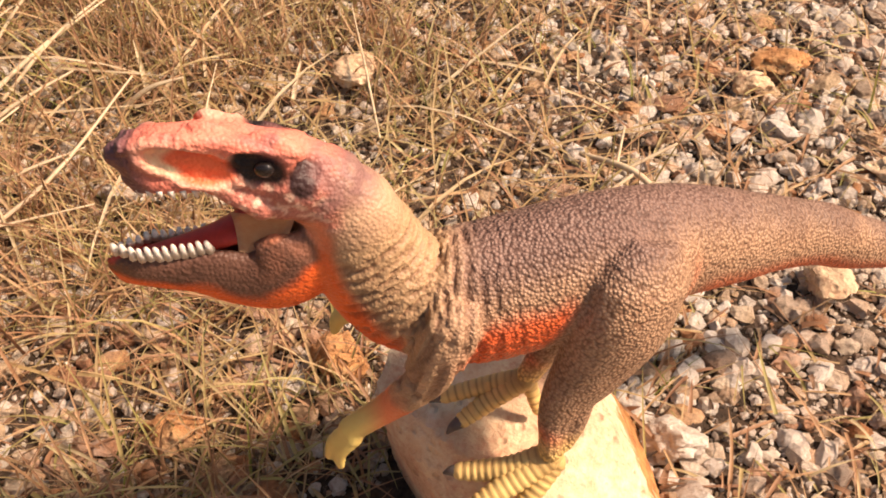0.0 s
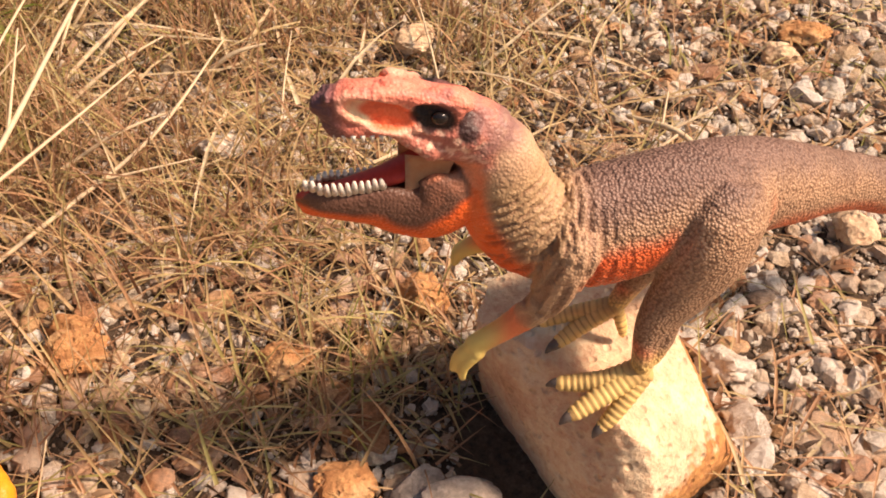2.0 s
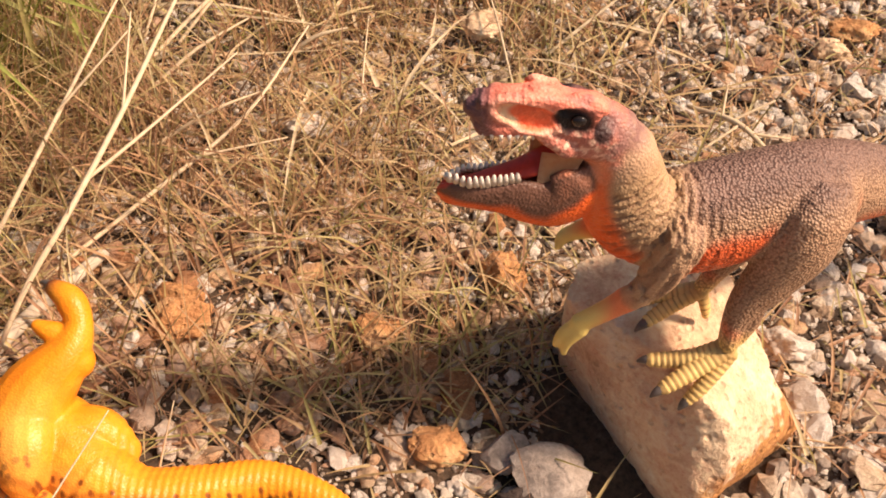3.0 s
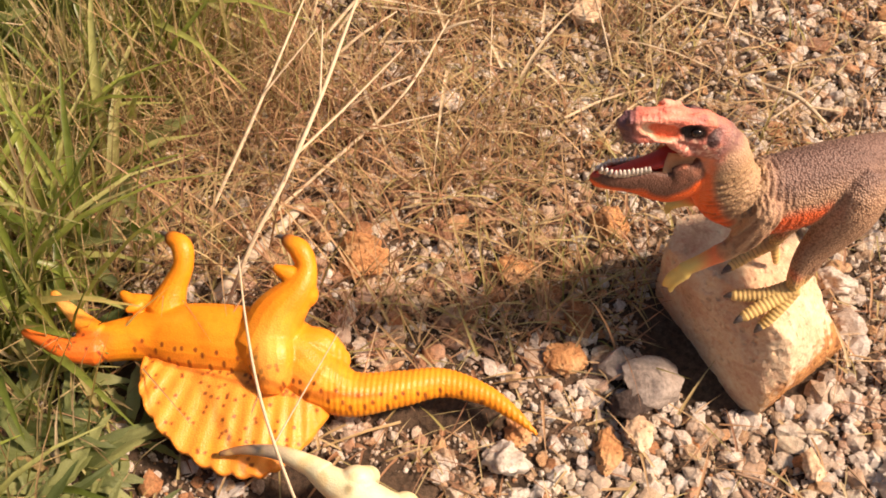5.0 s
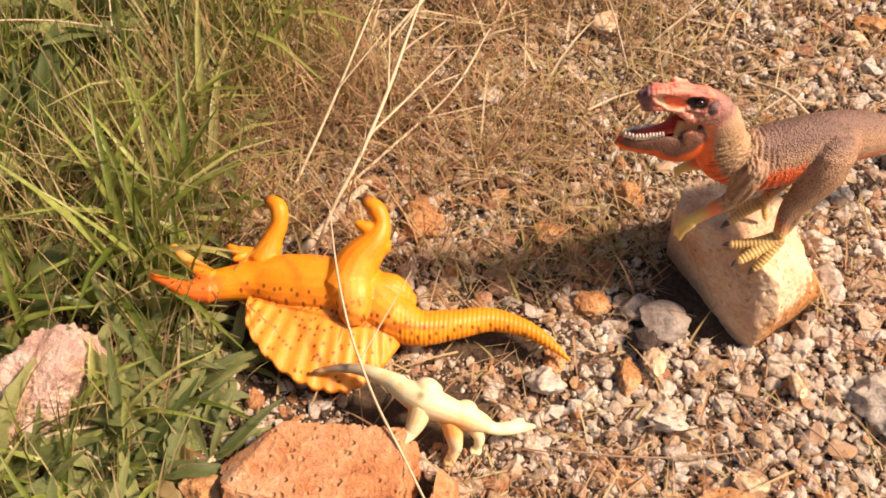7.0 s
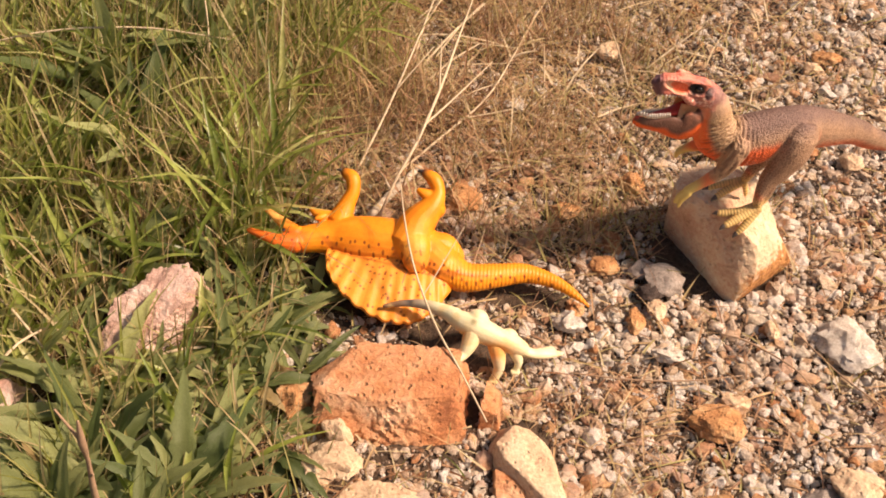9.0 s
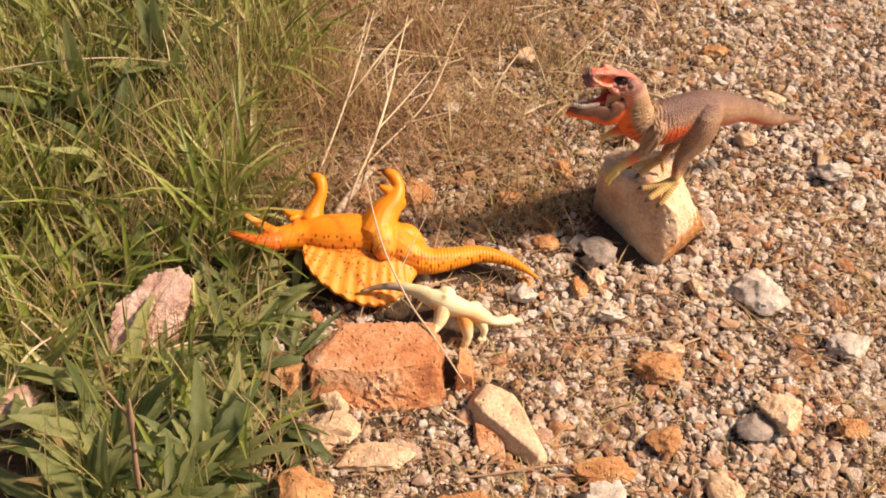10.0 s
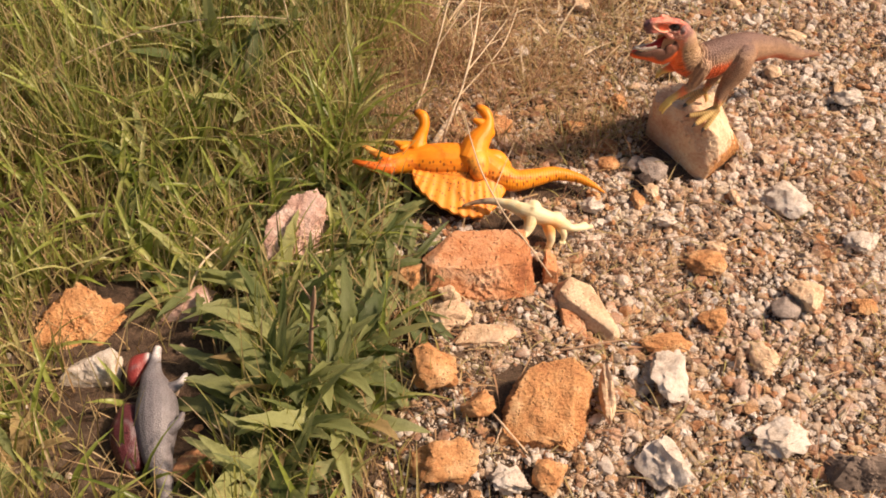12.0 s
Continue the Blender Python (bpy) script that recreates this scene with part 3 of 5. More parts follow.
# ---- toy dinosaurs ----
def hollows(p):
    """Height over the snout's side line, and how far out a place lies from the hollow before the eye, the eye's socket and the ear (1 at their rims)."""
    x, z = p[:, 0], p[:, 2]
    h = z - (23.6 - 0.42 * (x + 7.3))
    window = np.hypot((x + 7.3) / 1.1, h / 0.52)
    socket = np.hypot((x + 5.62) / 0.72, (z - 23.17 + 0.3 * (x + 5.62)) / 0.55)
    ear = np.hypot((x + 4.5) / 0.4, (z - 22.6) / 0.52)
    return h, window, socket, ear


def trex():
    top = tagged(new("toy_dinosaur"), "brown and orange toy tyrannosaur with open jaws on a rock", "toy dinosaur")
    bm = bmesh.new()
    spine = [(21.5, 40.6, 5.2, 0.15), (19.2, 39.2, 6.6, 0.5), (17.2, 38.0, 7.5, 0.8), (16.0, 37.2, 8.4, 0.98), (14.1, 36.0, 9.9, 1.17), (12.6, 35.1, 11.2, 1.28), (10.7, 33.8, 12.5, 1.45), (8.8, 32.4, 13.7, 1.75), (6.6, 30.9, 15.0, 2.05), (4.5, 29.3, 16.1, 2.25), (2.9, 28.5, 16.2, 2.42),
             (1.3, 27.9, 16.0, 2.5), (-0.4, 27.3, 16.0, 2.45), (-2.3, 26.9, 16.6, 2.1), (-3.2, 26.8, 17.9, 1.85), (-3.6, 26.7, 19.4, 1.68), (-3.9, 26.7, 20.8, 1.45)]
    tube(bm, spine, 0.86, 1.05, 8, 24)

    def side(x, y, z, w, s):
        """A place w beside the head's middle plane; s is -1 or 1."""
        return (x - 0.27 * w * s, y + 0.96 * w * s, z)

    def tilted(x, y, z, w, s):
        """The same on the skull, which leans a little to one side."""
        return (x - 0.27 * w * s, y + 0.9 * w * s, z - 0.36 * w * s)

    tube(bm, [(-9.3, 25.1, 23.85, 0.45), (-8.9, 25.2, 23.75, 0.72), (-8.1, 25.5, 23.6, 0.85), (-7.1, 25.8, 23.35, 0.92), (-6.2, 26.2, 22.75, 1.12), (-5.1, 26.5, 22.0, 1.28), (-4.1, 26.6, 21.2, 1.35)], 0.86, 1.0, 6, 20)
    for s in (-1, 1):
        tube(bm, [(*tilted(-8.9, 25.2, 24.2, 0.34, s), 0.2), (*tilted(-8.1, 25.5, 24.2, 0.5, s), 0.22), (*tilted(-7.1, 25.8, 24.0, 0.6, s), 0.24), (*tilted(-6.1, 26.2, 23.6, 0.74, s), 0.28), (*tilted(-5.2, 26.5, 23.0, 0.8, s), 0.28)], 1, 1, 5, 10)
        tube(bm, [(*tilted(-9.2, 25.1, 23.1, 0.3, s), 0.2), (*tilted(-8.4, 25.4, 22.8, 0.6, s), 0.27), (*tilted(-7.4, 25.8, 22.65, 0.78, s), 0.28), (*tilted(-6.8, 26.0, 22.1, 0.84, s), 0.3), (*tilted(-6.0, 26.2, 21.3, 0.9, s), 0.36)], 1, 1, 5, 10)
        ball(bm, tilted(-5.2, 26.5, 21.8, 0.85, s), (1.0, 0.5, 0.75))
        ball(bm, tilted(-9.0, 25.2, 24.2, 0.36, s), (0.28, 0.24, 0.2))
        ball(bm, tilted(-5.7, 26.3, 21.4, 0.72, s), (1.15, 0.42, 0.55), (0, 10, 0))
        ball(bm, tilted(-5.7, 26.3, 22.8, 0.66, s), (0.9, 0.4, 0.6), (0, 25, 0))
        low = 0.0 if s < 0 else 0.5
        tube(bm, [(*side(jx, jy, jz - low, jw, s), jr) for jx, jy, jz, jw, jr in ((-10.25, 24.75, 19.95, 0.3, 0.5), (-9.8, 24.9, 19.85, 0.5, 0.6), (-8.8, 25.2, 19.58, 0.62, 0.64), (-7.8, 25.6, 19.3, 0.72, 0.98), (-6.95, 25.9, 18.85, 0.8, 1.15), (-6.1, 26.2, 18.8, 0.84, 1.5), (-5.3, 26.45, 19.35, 0.86, 1.42), (-4.85, 26.55, 19.7, 0.8, 0.95))], 0.36, 1.0, 6, 16)
    ball(bm, (-8.75, 25.2, 23.3), (0.62, 0.62, 0.85), (0, -20, 0))
    ball(bm, (-8.85, 25.15, 23.05), (0.46, 0.52, 0.5))
    ball(bm, (-7.9, 25.5, 22.85), (0.9, 0.62, 0.5), (0, 15, 0))
    for s in (-1, 1):
        ball(bm, tilted(-5.3, 26.4, 23.35, 0.6, s), (0.85, 0.34, 0.4), (0, 28, 0))
        ball(bm, tilted(-6.7, 26.1, 23.9, 0.45, s), (0.95, 0.28, 0.3), (0, 24, 0))
    tube(bm, [(-8.5, 25.4, 24.3, 0.28), (-7.4, 25.7, 24.0, 0.36), (-6.2, 26.2, 23.55, 0.42), (-5.0, 26.5, 23.0, 0.42)], 1.3, 0.6, 5, 10)
    tube(bm, [(-10.2, 24.75, 19.45, 0.4), (-9.4, 25.0, 19.15, 0.5), (-8.5, 25.3, 18.75, 0.55), (-7.7, 25.6, 18.35, 0.62), (-6.9, 25.9, 17.95, 0.75), (-6.1, 26.2, 17.95, 0.9), (-5.2, 26.4, 18.7, 0.9), (-4.6, 26.6, 20.0, 0.9)], 1.05, 0.9, 6, 18)
    ball(bm, (-4.5, 26.6, 20.4), (0.85, 0.75, 1.3))
    ball(bm, (-3.6, 26.7, 17.2), (1.3, 1.35, 1.9), (0, -25, 0))
    # hips, legs and arms
    ball(bm, (5.1, 29.1, 15.6), (2.3, 1.7, 2.4), (0, 15, 30))
    tube(bm, [(5.1, 27.9, 16.6, 1.85), (4.6, 27.3, 15.0, 1.8), (3.8, 26.7, 13.4, 1.35), (3.0, 26.2, 12.1, 0.98), (2.6, 25.8, 10.9, 0.72), (2.5, 25.4, 9.9, 0.6)], 0.8, 1.15, 6, 16)
    tube(bm, [(3.3, 26.3, 12.2, 0.7), (3.2, 25.9, 11.0, 0.5), (2.8, 25.6, 10.1, 0.48)], 1, 1, 4, 10)
    tube(bm, [(4.6, 30.2, 16.0, 1.6), (3.7, 30.1, 14.2, 1.45), (2.7, 29.3, 12.0, 0.95), (2.0, 28.8, 10.8, 0.62), (1.5, 28.4, 10.0, 0.5)], 0.82, 1.1, 5, 14)
    toes = [[(2.5, 25.3, 9.7, 0.52), (1.2, 25.0, 9.15, 0.48), (0.0, 25.0, 8.75, 0.43), (-0.8, 25.0, 8.6, 0.35)], [(2.4, 25.2, 9.6, 0.52), (1.2, 24.5, 9.0, 0.48), (0.2, 23.9, 8.6, 0.41), (-0.3, 23.6, 8.4, 0.33)],
            [(2.6, 25.2, 9.4, 0.48), (2.0, 24.5, 8.7, 0.43), (1.4, 23.9, 8.0, 0.37), (1.0, 23.6, 7.6, 0.28)], [(1.4, 28.3, 9.9, 0.45), (0.3, 27.9, 9.2, 0.43), (-0.6, 27.4, 8.7, 0.37), (-1.0, 27.1, 8.55, 0.3)],
            [(1.4, 28.4, 9.9, 0.42), (-0.2, 28.3, 9.3, 0.38), (-1.7, 28.0, 8.9, 0.32)], [(1.5, 28.4, 9.8, 0.33), (1.8, 28.0, 8.9, 0.27), (1.9, 27.9, 8.4, 0.2)]]
    tube(bm, [(-0.6, 25.5, 16.9, 1.05), (-1.1, 25.1, 15.6, 0.92), (-1.9, 24.9, 14.1, 0.7), (-3.1, 24.75, 12.8, 0.52), (-4.4, 24.55, 11.7, 0.46)], 0.9, 1.05, 6, 14)
    tube(bm, [(-4.2, 24.6, 11.8, 0.4), (-5.0, 24.45, 11.0, 0.3), (-5.3, 24.35, 10.2, 0.18)], 1, 1, 7, 10, 0.06)
    tube(bm, [(-4.2, 24.4, 11.6, 0.36), (-4.8, 24.2, 10.7, 0.26), (-4.9, 24.2, 9.8, 0.16)], 1, 1, 7, 10, 0.06)
    tube(bm, [(-2.8, 28.0, 15.2, 0.95), (-3.9, 28.4, 13.9, 0.6), (-4.7, 28.5, 13.3, 0.42), (-5.3, 28.4, 12.9, 0.34), (-5.5, 28.2, 12.4, 0.18)], 1, 1, 6, 12)
    me = moulded("body", bm, 0.0009, 3)
    p = points_of(me) / CM
    n = normals_of(me)
    sp = spline(spine, 8)
    arc = np.concatenate([[0], np.cumsum(np.linalg.norm(np.diff(sp[:, :3], axis=0), axis=1))])
    arc = arc[-1] - arc
    near = np.concatenate([((q[:, None, :] - sp[None, :, :3]) ** 2).sum(2).argmin(1) for q in np.array_split(p, 40)])
    along, rel, thick = arc[near], p[:, 2] - sp[near, 2], sp[near, 3]
    x, y, z = p.T
    mott = lumps(p, 0.8, 3)
    rough2 = lumps(p, 2.4, 4)
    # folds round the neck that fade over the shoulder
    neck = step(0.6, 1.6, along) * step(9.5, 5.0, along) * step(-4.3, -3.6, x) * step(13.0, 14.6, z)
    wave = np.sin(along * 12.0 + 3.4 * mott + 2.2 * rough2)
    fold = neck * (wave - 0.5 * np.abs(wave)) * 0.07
    knob = 0.025 * step(0.1, 0.5, lumps(p, 3.0, 9)) * step(-3.8, -4.4, x) * step(21, 21.8, z)
    knob += 0.05 * step(0.25, 0.5, lumps(p, 4.5, 2)) * step(0.75, 1.0, rel / thick) * step(8, 12, along)
    _, window, socket, ear = hollows(p)
    middle = np.interp(x, [-10.4, -8.7, -6.9, -4.5], [24.75, 25.3, 25.9, 26.6])
    wide = np.abs(0.96 * (y - middle))
    skull = step(-3.6, -4.2, x) * step(21.0, 21.6, z)
    dent = skull * step(0.3, 0.5, wide) * (-0.16 * step(1.1, 0.8, window) + 0.07 * step(1.5, 1.25, window) * step(1.0, 1.15, window) - 0.14 * step(1.2, 0.8, socket) + 0.06 * step(1.5, 1.3, socket) * step(1.15, 1.3, socket) - 0.08 * step(1.2, 0.8, ear))
    bead = skull * 0.035 * np.cos(x * 2 * math.pi / 0.3) * step(1.75, 1.5, window) * step(1.2, 1.4, window) * step(23.6, 24.0, z)
    me.vertices.foreach_set("co", ((p + n * (fold + knob + dent + bead)[:, None]) * CM).ravel())
    me.update()

    def off_limb(a, b, r):
        a, b = np.array(a), np.array(b)
        t = np.clip((p - a) @ (b - a) / ((b - a) @ (b - a)), 0, 1)
        return step(r * 0.85, r * 1.15, np.linalg.norm(p - (a + t[:, None] * (b - a)), axis=1))

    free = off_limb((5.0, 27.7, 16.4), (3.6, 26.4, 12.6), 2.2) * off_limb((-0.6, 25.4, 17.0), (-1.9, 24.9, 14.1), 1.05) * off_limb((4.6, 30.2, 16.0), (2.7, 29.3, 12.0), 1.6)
    up = rel / thick
    c = np.tile(np.array((0.46, 0.295, 0.185)), (len(p), 1))
    trunk = step(5.0, 7.0, along)
    c = over(c, trunk * 0.85 * step(0.35, 1.0, up + 0.12 * mott), (0.22, 0.145, 0.115))
    c = over(c, step(4.5, 6.0, along) * step(14.5, 12.0, along) * step(0.48, 0.05, up + 0.12 * mott) * free * step(10, 12, z), (0.85, 0.16, 0.05))
    c = over(c, step(14, 16, along) * step(0.05, -0.5, up), (0.72, 0.19, 0.08))
    # Shade on the legs put into the paint: darker below the thighs.
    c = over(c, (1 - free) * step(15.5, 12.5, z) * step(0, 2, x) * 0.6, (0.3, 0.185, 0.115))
    c = over(c, step(6.5, 4.0, along) * step(0.2, 1.2, along) * 0.9, (0.4, 0.265, 0.145))
    fore = (p[:, 0] - sp[near, 0]) * -0.9 + (p[:, 2] - sp[near, 2]) * -0.5
    c = over(c, step(8.2, 6.2, along) * step(0.0, 0.8, fore + 0.35 * mott) * step(-0.2, 0.4, along) * free, (0.86, 0.15, 0.03))
    c = over(c, spot(p, (-2.8, 27, 14.6), (1.9, 9, 1.2)) * 0.9 * free, (0.7, 0.15, 0.06))
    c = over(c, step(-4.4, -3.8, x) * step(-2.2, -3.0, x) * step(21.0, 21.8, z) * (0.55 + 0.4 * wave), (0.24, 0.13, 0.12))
    flank = step(0.32, 0.55, wide)
    head = step(-3.4, -4.2, x) * step(20.5, 21.0, z)
    h, window, socket, ear = hollows(p)
    c = over(c, head, (0.6, 0.19, 0.13))
    c = over(c, head * step(0.35, 0.7, h + 0.25 * mott), (0.74, 0.24, 0.165))
    c = over(c, head * step(0.25, 0.6, rough2) * step(-0.3, 0.2, h) * 0.35, (0.5, 0.2, 0.17))
    scurf = step(0.0, 0.3, lumps(p, 4.6, 7)) * step(0.15, -0.25, h) * step(-7.2, -6.4, x)
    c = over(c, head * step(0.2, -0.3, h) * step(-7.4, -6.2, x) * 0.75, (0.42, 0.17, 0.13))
    c = over(c, head * scurf * 0.8, (0.82, 0.56, 0.42))
    c = over(c, head * flank * step(1.45, 1.2, window) * 0.8, (0.84, 0.42, 0.3))
    c = over(c, head * flank * step(1.12, 0.92, window), (0.9, 0.17, 0.07))
    c = over(c, head * flank * step(1.1, 0.95, window) * step(0.5, 0.75, window) * step(-7.5, -7.9, x) * (0.75 + 0.5 * rough2), (0.9, 0.72, 0.46))
    c = over(c, head * step(-8.3, -8.95, x + 0.2 * (z - 23.8) + 0.15 * mott) * 0.95, (0.14, 0.075, 0.085))
    c = over(c, head * step(-8.6, -8.2, x) * step(0.5, 0.9, h) * step(-7.2, -8.0, x) * 0.5, (0.3, 0.14, 0.13))
    c = over(c, head * flank * step(1.25, 0.85, socket), (0.016, 0.011, 0.011))
    c = over(c, head * flank * step(1.3, 0.8, ear), (0.04, 0.02, 0.02))
    c = over(c, head * step(-6.4, -5.6, x) * step(0.5, 0.9, h) * step(0.0, 0.5, mott + rough2) * 0.7, (0.28, 0.12, 0.11))
    # Purple-brown behind the head, with fold shade painted darker into the troughs.
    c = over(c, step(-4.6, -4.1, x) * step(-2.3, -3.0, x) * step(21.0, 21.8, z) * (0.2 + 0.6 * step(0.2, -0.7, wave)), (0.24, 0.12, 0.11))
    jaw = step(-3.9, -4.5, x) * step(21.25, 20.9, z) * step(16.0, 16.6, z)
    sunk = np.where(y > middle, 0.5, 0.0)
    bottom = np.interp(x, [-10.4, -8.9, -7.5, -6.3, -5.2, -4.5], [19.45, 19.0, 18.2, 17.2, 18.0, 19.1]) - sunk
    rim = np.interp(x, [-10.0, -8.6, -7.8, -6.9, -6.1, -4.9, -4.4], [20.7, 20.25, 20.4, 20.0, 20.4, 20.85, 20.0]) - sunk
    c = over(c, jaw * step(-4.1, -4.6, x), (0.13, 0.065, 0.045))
    c = over(c, jaw * step(0.48, 0.2, (z - bottom) / (rim - bottom) + 0.1 * mott), (0.9, 0.15, 0.03))
    c = over(c, jaw * step(-6.6, -5.6, x) * step(0.35, 0.7, (z - bottom) / (rim - bottom)) * np.clip(0.5 + 0.8 * rough2, 0, 0.6), (0.3, 0.13, 0.08))
    c = over(c, jaw * step(-4.65, -4.3, x) * 0.95, (0.84, 0.2, 0.06))
    c = over(c, jaw * step(0.25, 0.05, rim - z) * step(-6.2, -5.6, x) * 0.8, (0.8, 0.3, 0.16))
    c = over(c, jaw * step(0.5, 0.4, wide) * step(0.1, 0.4, n[:, 2]) * step(-5.6, -6.2, x), (0.6, 0.08, 0.05))
    c = over(c, step(11.2, 10.0, z) * step(-2.4, -1.4, x) * step(5, 4.4, x), (0.76, 0.55, 0.2))
    c = over(c, step(-2.8, -3.6, x) * step(14.2, 13.2, z), (0.72, 0.56, 0.17))
    c = over(c, step(-2.0, -2.6, x) * step(-4.2, -3.0, x) * step(14.4, 13.6, z) * step(26.5, 26, y) * 0.7, (0.74, 0.27, 0.12))
    # Crease shade in the colour: troughs of the neck folds painted darker.
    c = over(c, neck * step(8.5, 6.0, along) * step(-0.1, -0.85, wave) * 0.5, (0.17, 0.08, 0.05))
    c = over(c, step(17, 20, along) * step(0.1, 0.7, np.sin(along * 1.7 + 1.2 * mott)) * step(0.1, 0.6, up) * 0.45, (0.2, 0.12, 0.09))
    c = over(c, trunk * step(0.55, 0.95, up) * step(19, 15, along) * 0.4, (0.2, 0.12, 0.11))
    c = np.clip(c * 1.14, 0, 0.92)
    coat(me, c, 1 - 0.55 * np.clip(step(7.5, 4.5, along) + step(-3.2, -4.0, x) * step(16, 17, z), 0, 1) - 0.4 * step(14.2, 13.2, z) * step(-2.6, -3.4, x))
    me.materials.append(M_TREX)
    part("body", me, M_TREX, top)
    digits = []
    for t in toes:
        tm = bmesh.new()
        q = spline(t, 20)
        run = np.concatenate([[0], np.cumsum(np.linalg.norm(np.diff(q[:, :3], axis=0), axis=1))])
        band = np.cos(run * 2 * math.pi / 0.29)
        tube(tm, [(*row[:3], row[3] * (0.97 + 0.05 * b)) for row, b in zip(q, band)], 1.0, 0.88, 1, 14)
        toe = mesh_of("toe", tm, M_TREX)
        tp = points_of(toe) / CM
        close = ((tp[:, None, :] - q[None, :, :3]) ** 2).sum(2).argmin(1)
        tc = np.tile(np.array((0.8, 0.58, 0.22)), (len(tp), 1))
        tc = over(tc, step(-0.5, -0.95, band[close]) * 0.75, (0.34, 0.19, 0.07))
        tc = over(tc, step(1.0, 0.1, run[close]) * 0.75, (0.5, 0.33, 0.13))
        coat(toe, tc, 0.0)
        digits.append(part("toe", toe, M_TREX, top, "yellow ringed toe"))
    # teeth
    tb = bmesh.new()
    bmesh.ops.create_cone(tb, segments=8, radius1=0.15 * CM, radius2=0.06 * CM, depth=0.6 * CM, cap_ends=True)
    tooth = mesh_of("tooth", tb, M_TOOTH)
    for s in (-1, 1):
        for i in range(12):
            k = i / 11
            w = 0.32 + 0.34 * min(1, k * 3.5)
            t = new("tooth", tooth)
            t.parent = top
            q = side(-10.15 + 2.45 * k, 24.72 + 0.85 * k, 20.72 - 0.3 * k + 0.12 * abs(k - 0.6) + 0.03 * math.sin(i * 2) - (0.0 if s < 0 else 0.6), w, s)
            t.matrix_local = pose(q[0] * CM, q[1] * CM, q[2] * CM, -10 * s, 4 * math.sin(i), 0) @ Matrix.Diagonal((1, 1, (0.72 + 0.2 * math.sin(k * 3)) * (1 if s < 0 else 0.6), 1))
        for i in range(8):
            k = i / 7
            q = tilted(-9.0 + 2.0 * k, 25.15 + 0.65 * k, 22.6 - 0.3 * k, 0.42 + 0.36 * min(1, k * 3), s)
            t = new("tooth", tooth)
            t.parent = top
            t.matrix_local = pose(q[0] * CM, q[1] * CM, q[2] * CM, 180 - 8 * s, 0, 0) @ Matrix.Diagonal((0.7, 0.7, 0.65, 1))
    tg = bmesh.new()
    tube(tg, [(-9.6, 24.95, 20.0, 0.2), (-8.8, 25.2, 20.0, 0.34), (-7.7, 25.6, 20.1, 0.44), (-6.6, 26.0, 20.4, 0.55), (-5.7, 26.3, 20.8, 0.55)], 1.15, 0.6, 5, 12)
    part("tongue", tg, M_TONGUE, top, "dark red tongue")
    for s in (-1, 1):
        mb = bmesh.new()
        rows = []
        for u in np.linspace(0, 1, 7):
            a, b = Vector(side(-6.9 + 1.7 * u, 25.95 + 0.45 * u, 21.6 - 0.5 * u, 0.74 + 0.1 * u, s)), Vector(side(-7.0 + 1.5 * u, 25.9 + 0.4 * u, 19.8 + 0.6 * u, 0.78, s))
            rows.append([(a.lerp(b, w) - Vector((0, s * 0.14 * math.sin(w * 3.1), 0))) * CM for w in np.linspace(0, 1, 6)])
        vs = [[mb.verts.new(q) for q in r] for r in rows]
        for r0, r1 in zip(vs, vs[1:]):
            for k in range(5):
                mb.faces.new((r0[k], r1[k], r1[k + 1], r0[k + 1]))
        bmesh.ops.solidify(mb, geom=mb.faces[:], thickness=0.1 * CM)
        part("cheek", mb, M_MOUTH, top, "peach cheek skin between the jaws")
        eb = bmesh.new()
        ball(eb, tilted(-5.75, 26.3, 22.8, 1.0, s), (0.3, 0.19, 0.25))
        part("eye", eb, M_EYE, top, "glossy black eye")
    # claws
    cb = bmesh.new()
    tube(cb, [(0, 0, 0, 0.27), (0.3, 0, 0.02, 0.2), (0.6, 0, -0.1, 0.07)], 1, 1, 4, 8)
    claw = mesh_of("claw", cb, M_CLAW)
    for t, toe in zip(toes[:5], digits):
        a, b = Vector(t[-2][:3]), Vector(t[-1][:3])
        w = new("claw", claw)
        w.parent = toe
        w.matrix_local = Matrix.Translation(b * CM) @ (b - a).to_track_quat("X", "Z").to_matrix().to_4x4()
    return top


